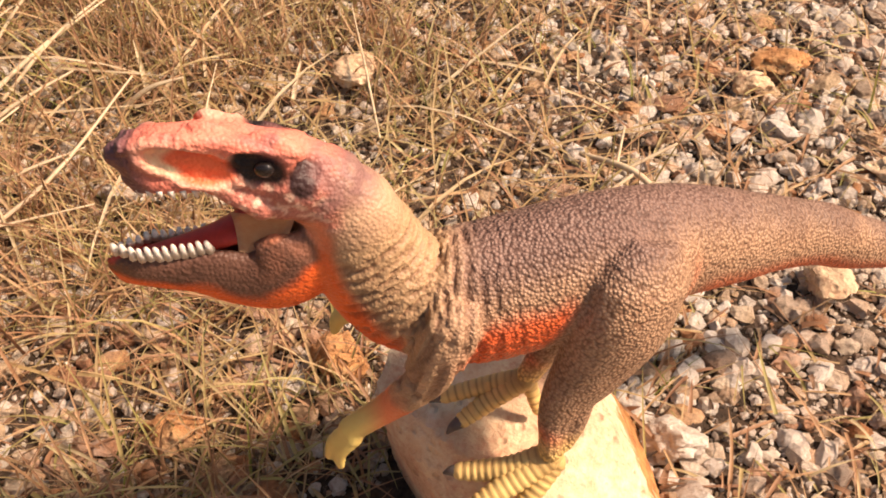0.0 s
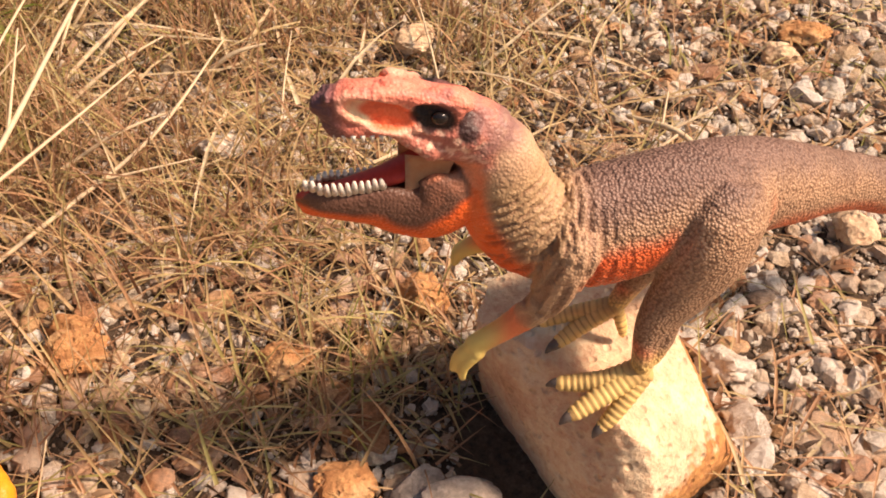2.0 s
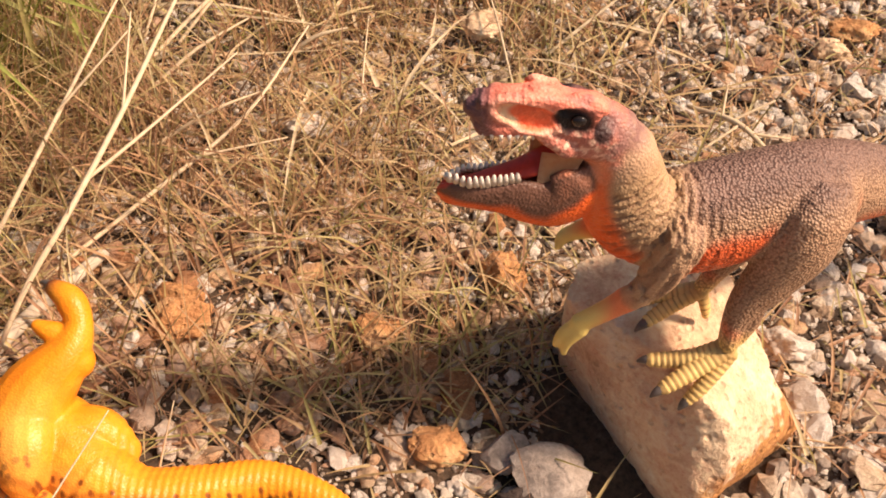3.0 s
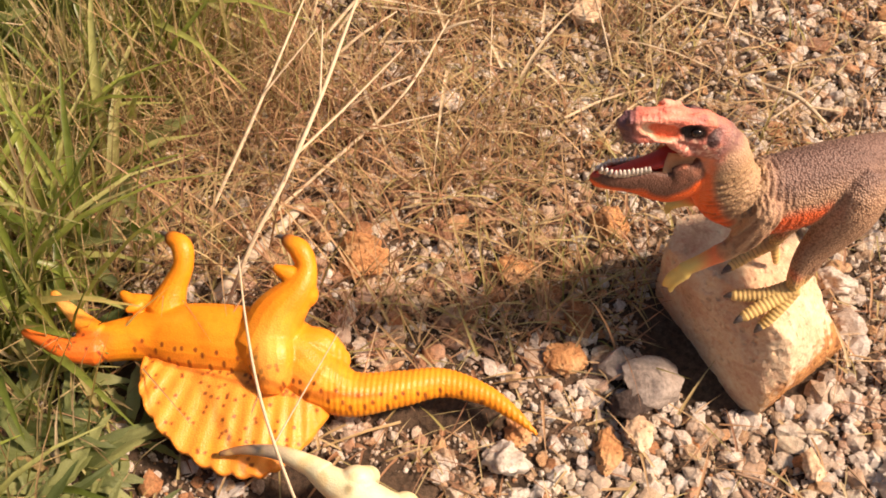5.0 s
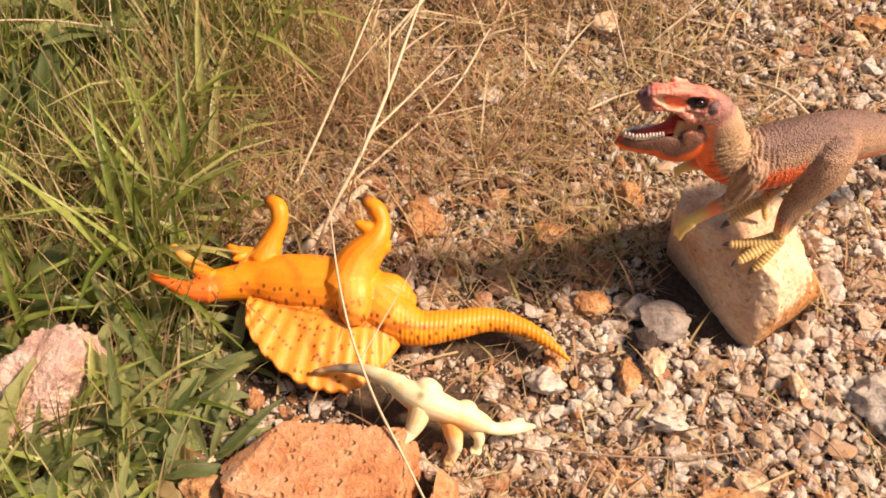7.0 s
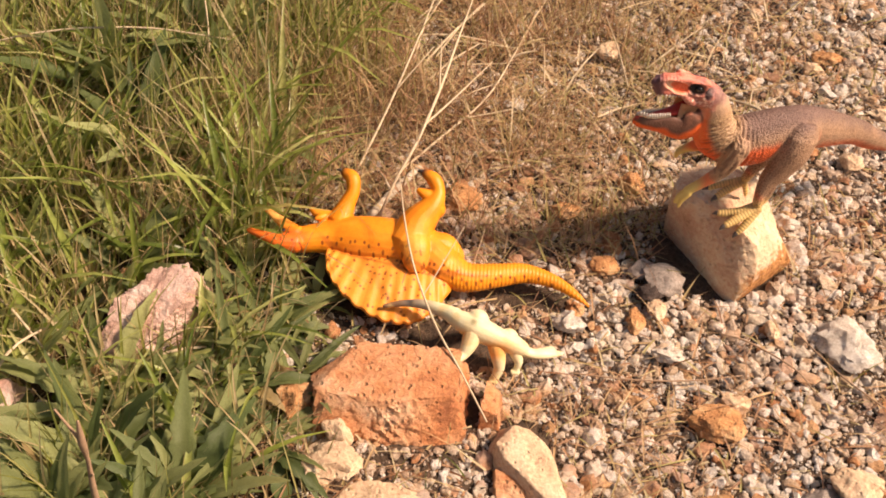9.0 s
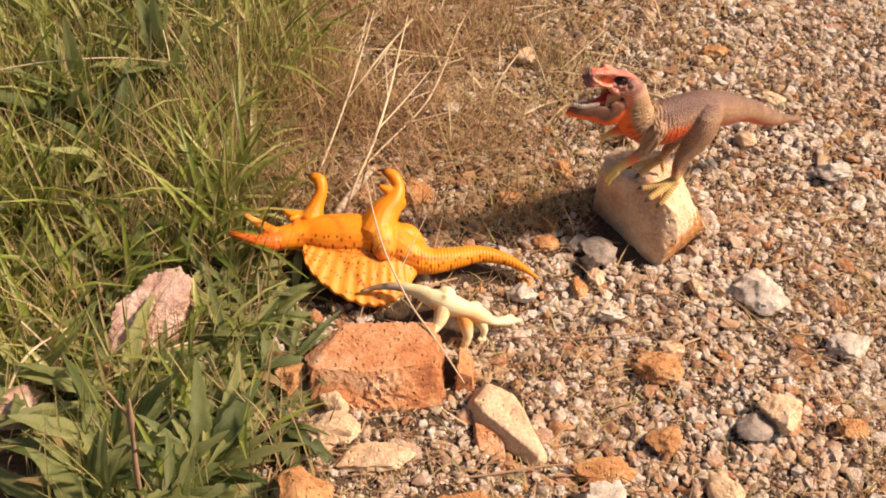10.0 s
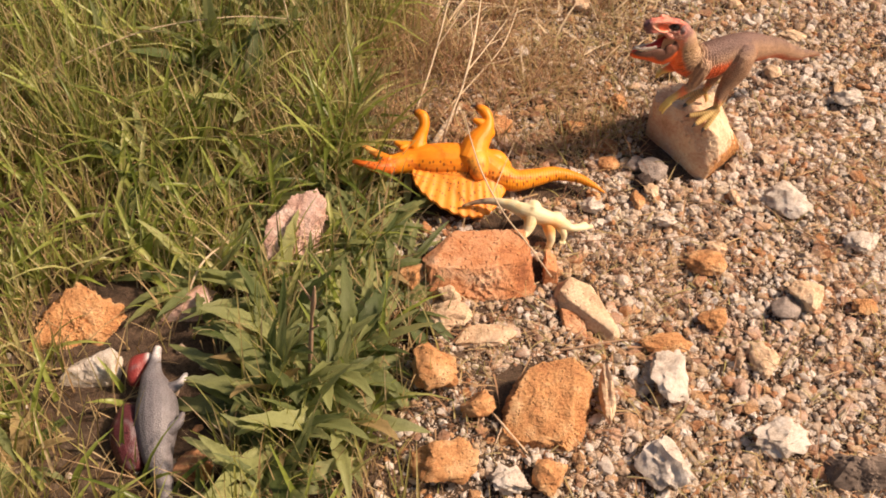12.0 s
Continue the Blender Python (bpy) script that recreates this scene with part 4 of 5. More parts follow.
def spino():
    top = tagged(new("toy_dinosaur"), "bright orange toy spinosaur with ribbed sail lying in grass", "toy dinosaur")
    bm = bmesh.new()
    axis = [(-41.4, 18.6, 6.1, 1.15), (-40.2, 19.0, 6.0, 1.3), (-38.6, 19.6, 5.8, 1.5), (-36.9, 20.1, 5.5, 1.95), (-34.6, 20.2, 5.5, 2.3), (-31.5, 20.3, 5.3, 2.4), (-28.7, 20.0, 5.0, 2.35), (-26.4, 18.6, 4.5, 1.95), (-24.2, 18.1, 3.8, 1.5), (-21.2, 19.0, 3.4, 1.2), (-18.6, 19.9, 3.0, 0.98),
            (-15.8, 19.5, 2.7, 0.7), (-13.8, 18.5, 2.4, 0.45), (-12.2, 17.4, 2.0, 0.12)]
    tube(bm, axis[:8], 1.0, 0.95, 7, 20)
    tube(bm, axis[7:], 1.0, 0.95, 14, 18)
    tube(bm, [(-40.6, 18.2, 6.4, 1.15), (-42.2, 17.8, 6.9, 0.82), (-43.6, 18.1, 7.2, 0.5), (-45.0, 18.5, 7.3, 0.3)], 0.9, 0.9, 6, 14)
    tube(bm, [(-40.6, 19.1, 6.8, 0.85), (-42.0, 20.0, 7.0, 0.58), (-43.2, 20.8, 7.2, 0.4), (-44.1, 21.5, 7.3, 0.28)], 1.0, 0.7, 6, 14)
    # sail, corrugated by its spines
    skin, bm = bm, bmesh.new()
    root = spline([(-37.6, 19.0, 5.2), (-34.4, 18.8, 5.0), (-31.0, 18.2, 5.0), (-28.0, 17.6, 4.6), (-25.8, 17.2, 4.1)], 15)
    rim = spline([(-37.6, 17.6, 5.6), (-37.0, 15.6, 5.7), (-35.2, 13.6, 5.2), (-32.6, 12.1, 4.6), (-30.2, 11.7, 4.2), (-28.2, 12.3, 3.9), (-26.6, 14.2, 3.7), (-25.4, 16.6, 3.6)], 9)
    m = len(root)
    rim = np.array([np.interp(np.linspace(0, 1, m), np.linspace(0, 1, len(rim)), rim[:, k]) for k in range(3)]).T
    grid = {}
    for i in range(m):
        rib = math.sin(i / m * 2 * math.pi * 13)
        for j in range(9):
            w = j / 8
            q = root[i] * (1 - w) + rim[i] * w
            q = q + (rim[i] - root[i]) * (0.05 * (abs(math.sin(i / m * math.pi * 13)) - 0.5) * w)
            th = 0.55 * (1 - w) + 0.2 + 0.08 * rib * min(1, 2 * w)
            grid[i, j, 1] = bm.verts.new((q[0] * CM, q[1] * CM, (q[2] + th) * CM))
            grid[i, j, -1] = bm.verts.new((q[0] * CM, q[1] * CM, (q[2] - 0.3) * CM))
    for i in range(m - 1):
        for j in range(8):
            bm.faces.new((grid[i, j, 1], grid[i, j + 1, 1], grid[i + 1, j + 1, 1], grid[i + 1, j, 1]))
            bm.faces.new((grid[i, j, -1], grid[i + 1, j, -1], grid[i + 1, j + 1, -1], grid[i, j + 1, -1]))
        bm.faces.new((grid[i, 0, 1], grid[i + 1, 0, 1], grid[i + 1, 0, -1], grid[i, 0, -1]))
        bm.faces.new((grid[i, 8, 1], grid[i, 8, -1], grid[i + 1, 8, -1], grid[i + 1, 8, 1]))
    for i in (0, m - 1):
        for j in range(8):
            q = (grid[i, j, 1], grid[i, j, -1], grid[i, j + 1, -1], grid[i, j + 1, 1])
            bm.faces.new(q if i == 0 else q[::-1])
    fin, bm = moulded("sail", bm, 0.0011, 1), skin
    # legs and arms
    tube(bm, [(-36.9, 21.6, 6.2, 1.35), (-36.4, 22.9, 7.2, 0.86), (-35.9, 24.0, 8.1, 0.68), (-36.1, 25.0, 8.8, 0.72), (-36.9, 25.5, 9.0, 0.5)], 1, 1, 6, 14)
    tube(bm, [(-37.2, 21.7, 6.3, 0.8), (-38.3, 21.8, 6.7, 0.58), (-39.1, 21.8, 6.9, 0.45), (-39.7, 22.1, 7.0, 0.3)], 1, 1, 5, 12)
    tube(bm, [(-38.2, 21.7, 6.7, 0.42), (-38.6, 21.2, 7.0, 0.36), (-39.0, 20.9, 7.1, 0.22)], 1, 1, 5, 10)
    tube(bm, [(-30.0, 19.8, 6.0, 2.1), (-29.2, 21.4, 7.2, 1.75), (-28.0, 22.8, 8.3, 1.15), (-27.6, 24.0, 9.1, 0.7), (-28.1, 24.9, 9.7, 0.72), (-29.0, 25.4, 10.0, 0.46)], 1, 1, 6, 16)
    ball(bm, (-27.6, 22.7, 8.0), (0.9, 0.9, 0.9))
    tube(bm, [(-28.3, 23.5, 8.9, 0.62), (-28.9, 23.5, 9.2, 0.5), (-29.4, 23.6, 9.4, 0.32)], 1, 1, 5, 10)
    tube(bm, [(-29.6, 20.4, 6.9, 1.5), (-29.2, 18.8, 6.6, 1.6), (-29.0, 17.6, 5.9, 1.25)], 0.95, 0.8, 5, 16)
    tube(bm, [(-27.6, 20.2, 5.4, 1.5), (-26.4, 20.4, 5.2, 1.3), (-25.2, 20.0, 4.5, 0.8)], 1, 1, 5, 14)
    for me in (moulded("body", bm, 0.00085, 2), fin):
        p = points_of(me) / CM
        x, y, z = p.T
        mott = lumps(p, 0.7, 6)
        ridged = step(-26.2, -25.2, x) * (me is not fin)
        groove = np.cos(x * 2 * math.pi / 0.36 + 0.8 * y)
        me.vertices.foreach_set("co", ((p + normals_of(me) * (0.022 * ridged * groove)[:, None]) * CM).ravel())
        me.update()
        c = np.tile(np.array((0.88, 0.29, 0.012)), (len(p), 1))
        c = over(c, ridged * step(-0.3, -0.9, groove) * 0.25, (0.6, 0.14, 0.01))
        sail = step(18.6, 17.6, y) * step(-25, -26, x) * step(-38.2, -37.4, x)
        c = over(c, sail, (0.88, 0.33, 0.04))
        c = over(c, 0.5 * step(0.1, 0.6, mott), (0.88, 0.36, 0.03))
        tail = step(-27.5, -25, x)
        c = over(c, 0.6 * tail, (0.85, 0.33, 0.02))
        c = over(c, step(-38.8, -40.4, x) * step(19.4, 18.8, y), (0.8, 0.17, 0.02))
        c = over(c, spot(p, (-43, 20.8, 7.2), (1.5, 1.4, 1.2)), (0.88, 0.45, 0.12))
        # dark freckles on the sail and along the back
        r = np.random.default_rng(5)
        spots = [(r.uniform(-37.4, -26), r.uniform(12.4, 18), 0.13) for i in range(95)] + [(xx, np.interp(xx, [-38, -32, -28, -24, -18, -14], [18.6, 18.2, 17.5, 17.0, 19.0, 18.0]) + 0.35 * math.sin(xx * 9), 0.14) for xx in np.linspace(-38, -15, 52)]
        spots += [(r.uniform(-44, -39.5), r.uniform(17.4, 18.8), 0.12) for i in range(16)]
        w = np.zeros(len(p))
        for sx, sy, sr in spots:
            near = (np.abs(x - sx) < 0.8) & (np.abs(y - sy) < 0.8)
            w[near] = np.maximum(w[near], step(sr * 1.15, sr * 0.6, np.hypot(x[near] - sx, y[near] - sy)))
        c = over(c, w * 0.85, (0.16, 0.03, 0.01))
        seam = np.interp(x, [-38.5, -36, -33, -30, -27.5, -25, -21], [19.0, 18.0, 17.6, 17.1, 16.9, 17.2, 18.1])
        c = over(c, step(0.26, 0.06, np.abs(y - seam) + 0.12 * mott) * step(-38.5, -37.6, x) * step(-21, -24, x) * 0.6, (0.4, 0.09, 0.01))
        # A highlight put into the paint: pale oval on the thigh.
        c = over(c, 0.75 * spot(p, (-29.2, 18.8, 7.6), (0.9, 1.5, 1.2)), (0.92, 0.5, 0.1))
        for foot in ((-37.1, 25.6, 9.0), (-29.1, 25.5, 10.0)):
            c = over(c, 1.5 * spot(p, foot, (0.5, 0.6, 0.6)), (0.16, 0.05, 0.02))
        coat(me, c)
        me.materials.append(M_SPINO)
        part(me.name, me, M_SPINO, top, "freckled ribbed sail" if me is fin else "")
    cb = bmesh.new()
    tube(cb, [(0, 0, 0, 0.2), (0.4, 0, 0.05, 0.14), (0.75, 0, -0.05, 0.05)], 1, 1, 4, 8)
    claw = mesh_of("claw", cb, M_CLAW)
    eb = bmesh.new()
    ball(eb, (-41.6, 18.4, 7.9), (0.2, 0.2, 0.14))
    part("eye", eb, M_EYE, top, "small black eye")
    for at, turn in (((-37.2, 25.6, 9.1), 150), ((-37.0, 25.7, 8.8), 110), ((-29.2, 25.5, 10.1), 160), ((-29.0, 25.6, 9.8), 110)):
        w = new("claw", claw)
        w.parent = top
        w.matrix_local = pose(at[0] * CM, at[1] * CM, at[2] * CM, 0, 20, turn)
    return top


def cream_toy():
    top = tagged(new("toy_dinosaur"), "small cream toy dinosaur with dark tail beside a sandstone block", "toy dinosaur")
    bm = bmesh.new()
    tube(bm, [(-25.2, 12.0, 6.0, 0.72), (-24.0, 11.3, 6.0, 0.98), (-22.8, 10.9, 5.8, 1.25), (-21.6, 10.6, 5.5, 1.15), (-20.4, 10.4, 5.1, 1.0), (-19.2, 10.3, 4.6, 0.95), (-18.2, 10.3, 4.0, 0.7)], 0.95, 1.0, 6, 16)
    ball(bm, (-22.5, 11.5, 6.3), (1.0, 0.85, 0.9))
    ball(bm, (-19.6, 10.7, 5.0), (0.9, 0.85, 0.85))
    pieces = [("body", bm)]
    head = bmesh.new()
    tube(head, [(-18.6, 10.3, 4.2, 0.62), (-17.4, 10.2, 3.6, 0.5), (-16.4, 10.5, 3.3, 0.55), (-15.4, 10.9, 2.9, 0.42), (-14.6, 11.2, 2.6, 0.2)], 1.0, 0.8, 6, 14)
    ball(head, (-15.9, 11.1, 3.2), (0.7, 0.32, 0.22), (0, 14, 30))
    pieces.append(("head", head))
    for rows in ([(-22.8, 10.3, 5.6, 0.95), (-23.1, 9.3, 5.0, 0.72), (-23.5, 8.6, 4.6, 0.5), (-24.0, 8.0, 4.7, 0.42)], [(-20.6, 10.0, 4.5, 0.85), (-20.3, 9.2, 3.6, 0.66), (-20.2, 8.8, 2.7, 0.5), (-20.5, 8.3, 1.9, 0.42)],
                 [(-19.0, 10.1, 4.0, 0.62), (-18.5, 9.5, 3.2, 0.42), (-18.6, 9.1, 2.5, 0.3)], [(-22.4, 12.0, 5.2, 0.8), (-22.2, 13.0, 3.2, 0.6), (-22.4, 13.2, 1.4, 0.5)]):
        leg = bmesh.new()
        tube(leg, rows, 1, 1, 6, 12)
        b = Vector(rows[-1][:3])
        for k in (-1, 0, 1):
            ball(leg, b + Vector((0.28 * k - 0.1, -0.3, -0.1)), (0.17, 0.36, 0.16), (0, 0, -16 * k), detail=2)
        pieces.append(("leg", leg))
    tail = bmesh.new()
    tube(tail, [(-31.2, 12.6, 5.3, 0.2), (-29.6, 12.9, 5.6, 0.32), (-27.6, 12.8, 5.9, 0.48), (-25.6, 12.2, 6.0, 0.68), (-24.6, 11.7, 6.0, 0.9)], 0.95, 1.0, 6, 14)
    pieces.append(("tail", tail))
    for name, piece in pieces:
        me = moulded(name, piece, 0.0010, 2)
        p = points_of(me) / CM
        x, y, z = p.T
        c = np.tile(np.array((0.82, 0.76, 0.48)), (len(p), 1))
        c = over(c, step(-25.6, -28.6, x) * step(-0.9, 0.4, z - 5.8 + 0.25 * lumps(p, 1.0, 5)), (0.34, 0.27, 0.2))
        c = over(c, step(-28.6, -30.2, x), (0.26, 0.15, 0.08))
        c = over(c, 1.6 * spot(p, (-20.6, 9.6, 4.6), (1.5, 0.9, 1.0)), (0.85, 0.42, 0.12))
        c = over(c, 1.3 * spot(p, (-23.4, 10.2, 5.6), (0.9, 0.9, 0.8)), (0.85, 0.5, 0.16))
        c = over(c, step(2.4, 1.2, z) * step(-21.5, -21, x) + 1.2 * spot(p, (-23.0, 7.2, 5.1), (0.6, 0.6, 0.6)), (0.78, 0.58, 0.14))
        c = over(c, 1.2 * spot(p, (-22.8, 10.6, 7.0), (0.3, 0.3, 0.3)), (0.35, 0.3, 0.16))
        c = over(c, 0.5 * step(0.05, 0.45, lumps(p, 1.1, 12)), (0.84, 0.6, 0.24))
        coat(me, c)
        me.materials.append(M_CREAM)
        part(name, me, M_CREAM, top, "dark-tipped tail" if name == "tail" else "")
    return top


def grey_toy():
    top = tagged(new("toy_dinosaur"), "grey toy dinosaur with dark red belly lying in the grass", "toy dinosaur")
    top.location = (-0.022, -0.005, 0.012)
    bm = bmesh.new()
    tube(bm, [(-64.4, -7.6, 4.2, 0.45), (-64.5, -9.4, 4.0, 0.7), (-64.6, -11.0, 3.6, 1.3), (-64.0, -13.2, 3.2, 2.1), (-63.6, -16.0, 2.9, 2.4), (-63.3, -19.0, 2.5, 1.9), (-62.8, -21.0, 2.2, 1.45)], 1, 0.95, 6, 16)
    pieces = [("body", bm)]
    for name, rows in (("belly", [(-66.9, -14.6, 2.0, 1.5), (-66.6, -17.4, 2.0, 2.1), (-65.8, -20.4, 1.8, 1.5)]), ("head", [(-66.8, -10.6, 2.6, 1.1), (-66.6, -9.2, 3.0, 1.3), (-65.6, -8.4, 3.4, 0.8)]),
                       ("tail", [(-63.0, -20.4, 2.3, 1.5), (-62.4, -22.0, 2.0, 1.2), (-61.8, -25.0, 1.5, 0.7), (-62.4, -28.0, 1.2, 0.3)]),
                       ("leg", [(-62.6, -12.6, 3.6, 0.8), (-61.4, -12.2, 4.2, 0.5), (-60.8, -11.2, 4.4, 0.3)]), ("leg", [(-62.2, -17.6, 3.4, 0.9), (-61.0, -17.0, 4.0, 0.55), (-60.6, -16.0, 4.2, 0.3)])):
        piece = bmesh.new()
        tube(piece, rows, 1, 0.95, 6, 14)
        pieces.append((name, piece))
    for name, piece in pieces:
        me = moulded(name, piece, 0.0014, 3)
        p = points_of(me) / CM
        x, y, z = p.T
        c = np.tile(np.array((0.22, 0.21, 0.22)), (len(p), 1))
        if name in ("belly", "head"):
            c = np.tile(np.array((0.11, 0.03, 0.035) if name == "belly" else (0.3, 0.05, 0.045)), (len(p), 1))
        c = over(c, step(-9.6, -8.4, y) * step(-66, -65.2, x), (0.75, 0.72, 0.7))
        c = over(c, 1.3 * spot(p, (-61.0, -11.6, 4.4), (0.6, 0.8, 0.5)), (0.7, 0.68, 0.66))
        c = over(c, 0.5 * step(0.1, 0.5, lumps(p, 0.8, 2)), (0.22, 0.2, 0.21))
        coat(me, c)
        me.materials.append(M_TOYGREY)
        part(name, me, M_TOYGREY, top, {"belly": "dark red belly", "head": "red head"}.get(name, ""))
    return top


trex()
spino()
cream_toy()
grey_toy()


# ---- plants ----
def leaf_mesh(seed, long, wide, droop, teeth, material):
    """A broad lance-shaped leaf along +x, folded at its midrib."""
    r = np.random.default_rng(seed)
    bm = bmesh.new()
    rows, n = [], 13
    for i in range(n):
        u = i / (n - 1)
        w = wide * 0.5 * (math.sin(math.pi * min(1, u ** 0.75)) ** 0.8 * 0.95 + 0.05) * (1 + (teeth * (1 if i % 2 else -1)))
        zc = long * (0.55 * u - droop * u * u)
        side = 0.06 * long * math.sin(u * 2.4 + seed) * u
        lift = 0.3 * w + 0.1 * w * math.sin(i * 2.1 + seed)
        rows.append([bm.verts.new((long * u * (1 - 0.15 * droop), side + s * w, zc + (lift if s else 0) + (0.0016 if j == 2 else 0))) for j, s in enumerate((-1, -0.5, 0, 0.5, 1))])
    for a, b in zip(rows, rows[1:]):
        for k in range(4):
            bm.faces.new((a[k], b[k], b[k + 1], a[k + 1]))
    return mesh_of("leaf", bm, material)


LEAVES = [leaf_mesh(i, 1.0, 0.12 + 0.03 * (i % 4), 0.2 + 0.14 * (i % 4), 0.07 + 0.05 * (i % 3), M_LEAF) for i in range(8)]
LEAVES_OLD = [leaf_mesh(20 + i, 1.0, 0.2, 0.5, 0.1, M_LEAF_OLD) for i in range(2)]


def rosette(at, count, long, seed, label, upright=0.5):
    r = np.random.default_rng(seed)
    top = tagged(new("broadleaf_plant"), label, "plant", "broad-leaved weeds")
    top.location = (at[0] * CM, at[1] * CM, ground_z(at[0] * CM, at[1] * CM))
    for i in range(int(count * 1.35)):
        q = r.random()
        meshes = LEAVES if r.random() > 0.04 else LEAVES_OLD
        o = new("leaf", meshes[int(r.integers(len(meshes)))])
        o.parent = top
        k = long * CM * (0.45 + 0.55 * r.random())
        turn = i * 137.5 + r.uniform(-25, 25)
        o.matrix_local = pose(0.008 * math.cos(radians(turn)), 0.008 * math.sin(radians(turn)), 0.0, 0, 0, turn) @ pose(0, 0, 0, r.uniform(-25, 25), -upright * 55 * (1 - q) + 8 * q, 0) @ Matrix.Diagonal((k, k * r.uniform(0.8, 1.15), k, 1))
    return top


for at, count, long, seed, words, upright in (
        ((-45.0, -7.0), 30, 11.5, 1, "bushy green broad-leaved weed with toothed leaves", 0.85), ((-47.4, -16.5), 30, 12.5, 2, "dense green broad-leaved weed in the grass", 0.85),
        ((-52.8, -5.5), 20, 13, 3, "green broad-leaved weed beside a pink rock", 0.75), ((-40.0, -1.0), 14, 9, 4, "small broad-leaved weed beside a red block", 0.45),
        ((-41.5, 11.0), 20, 8, 5, "low broad-leaved weed with pale stems", 0.35), ((-47.0, 5.2), 16, 8, 6, "low broad-leaved weed under a dry stem", 0.45),
        ((-64.5, 40.0), 34, 17, 7, "tall green broad-leaved weed in high grass", 1.3), ((-55.0, 45.0), 26, 16, 8, "green broad-leaved weed in high grass", 1.3),
        ((-60.0, 31.0), 22, 15, 9, "green broad-leaved weed in high grass", 1.25), ((-70.0, 52.0), 26, 17, 10, "tall green broad-leaved weed in high grass", 1.3),
        ((-80.0, -21.0), 12, 10, 11, "green broad-leaved weed in low grass", 0.6), ((-44.5, 35.0), 9, 10, 12, "broad green leaves behind an orange toy", 0.9),
        ((-57.5, 16.5), 14, 10, 13, "green weed beside a pink rock", 0.7), ((-38.5, 14.0), 9, 6, 14, "small green weed beside an orange toy", 0.25),
        ((-52.0, 55.0), 20, 16, 15, "green broad-leaved weed in high grass", 1.3), ((-72.0, 20.0), 18, 13, 16, "green broad-leaved weed in high grass", 0.85),
        ((-53.5, -9.0), 14, 12, 17, "green broad-leaved weed beside a grey toy", 1.1), ((-51.0, 1.2), 14, 9, 18, "green weed in front of a pink rock", 0.6),
        ((-52.5, -24.0), 18, 12, 19, "green broad-leaved weed in the grass", 0.8), ((-44.0, 17.5), 10, 7, 20, "low green weed under an orange toy's head", 0.4),
        ((-62.0, 60.0), 22, 16, 21, "green broad-leaved weed in high grass", 1.0), ((-48.0, 28.0), 12, 10, 22, "green weed beside an orange toy", 0.8),
        ((-44.0, 4.0), 18, 10, 25, "low grey-green weed beside a red block", 0.3), ((-50.5, 9.0), 14, 10, 26, "low grey-green weed before a pink rock", 0.35), ((-43.0, 8.0), 16, 9, 27, "low grey-green weed with long leaves", 0.3), ((-54.0, 0.0), 14, 12, 28, "low grey-green weed with long leaves", 0.4), ((-38.5, 5.5), 10, 7, 29, "small grey-green weed beside a red block", 0.3), ((-46.5, 13.5), 14, 9, 30, "low grey-green weed under an orange toy", 0.3), ((-63.0, 3.0), 16, 12, 31, "grey-green weed among stones", 0.5), ((-48.5, -11.0), 24, 13, 32, "dense green broad-leaved weed in the grass", 0.9), ((-53.0, -13.0), 20, 14, 34, "upright green weed shading a grey toy", 1.3), ((-52.0, -18.5), 20, 14, 35, "upright green weed beside a grey toy", 1.25), ((-80.0, 36.0), 20, 15, 23, "green broad-leaved weed in high grass", 0.95)):
    rosette(at, count, long, seed, words, upright)


def stalk(rows, branches, material, label, name="dry_stalk"):
    """A dry stalk through rows of x, y, z, radius in cm, with side shoots."""
    top = tagged(new(name), label, "stalk", "dry stalks")
    bm = bmesh.new()
    tube(bm, rows, 1, 1, 5, 7)
    part("stem", bm, material, top)
    for b in branches:
        bm = bmesh.new()
        tube(bm, b, 1, 1, 4, 6)
        part("side_shoot", bm, material, top)
    return top


stalk([(-34.4, 22.0, 2.6, 0.12), (-32.4, 27.0, 6.4, 0.16), (-30.6, 30.9, 8.6, 0.17), (-29.0, 37.0, 10.4, 0.16), (-27.8, 43.5, 12.0, 0.12), (-26.8, 49.0, 13.2, 0.06)], [[(-30.0, 33.0, 9.2, 0.12), (-27.6, 36.6, 9.6, 0.1), (-24.0, 42.4, 10.2, 0.05)], [(-29.0, 37.0, 10.4, 0.1), (-29.4, 42.0, 13.0, 0.05)]], M_STRAW, "pale forked dry stalk leaning over dry grass")
stalk([(-34.0, 30.0, 3.0, 0.13), (-29.0, 36.4, 4.0, 0.14), (-24.4, 42.6, 5.0, 0.12), (-21.6, 49.6, 6.4, 0.06)], [[(-27.0, 39.2, 4.6, 0.09), (-21.6, 41.4, 4.6, 0.05)]], M_STRAW, "pale dry stalk leaning over dry grass")
stalk([(-31.0, 38.0, 2.0, 0.11), (-25.4, 41.2, 2.0, 0.11), (-19.6, 44.6, 2.4, 0.06)], [], M_STRAW, "thin pale dry stalk lying on dry grass")
stalk([(-37.4, 30.0, 3.0, 0.15), (-34.6, 37.0, 7.0, 0.14), (-32.4, 45.0, 10.0, 0.09), (-31.0, 52.0, 11.6, 0.05)], [[(-34.0, 39.0, 8.0, 0.1), (-30.4, 43.6, 10.6, 0.05)]], M_STRAW, "pale forked dry stalk in dry grass")
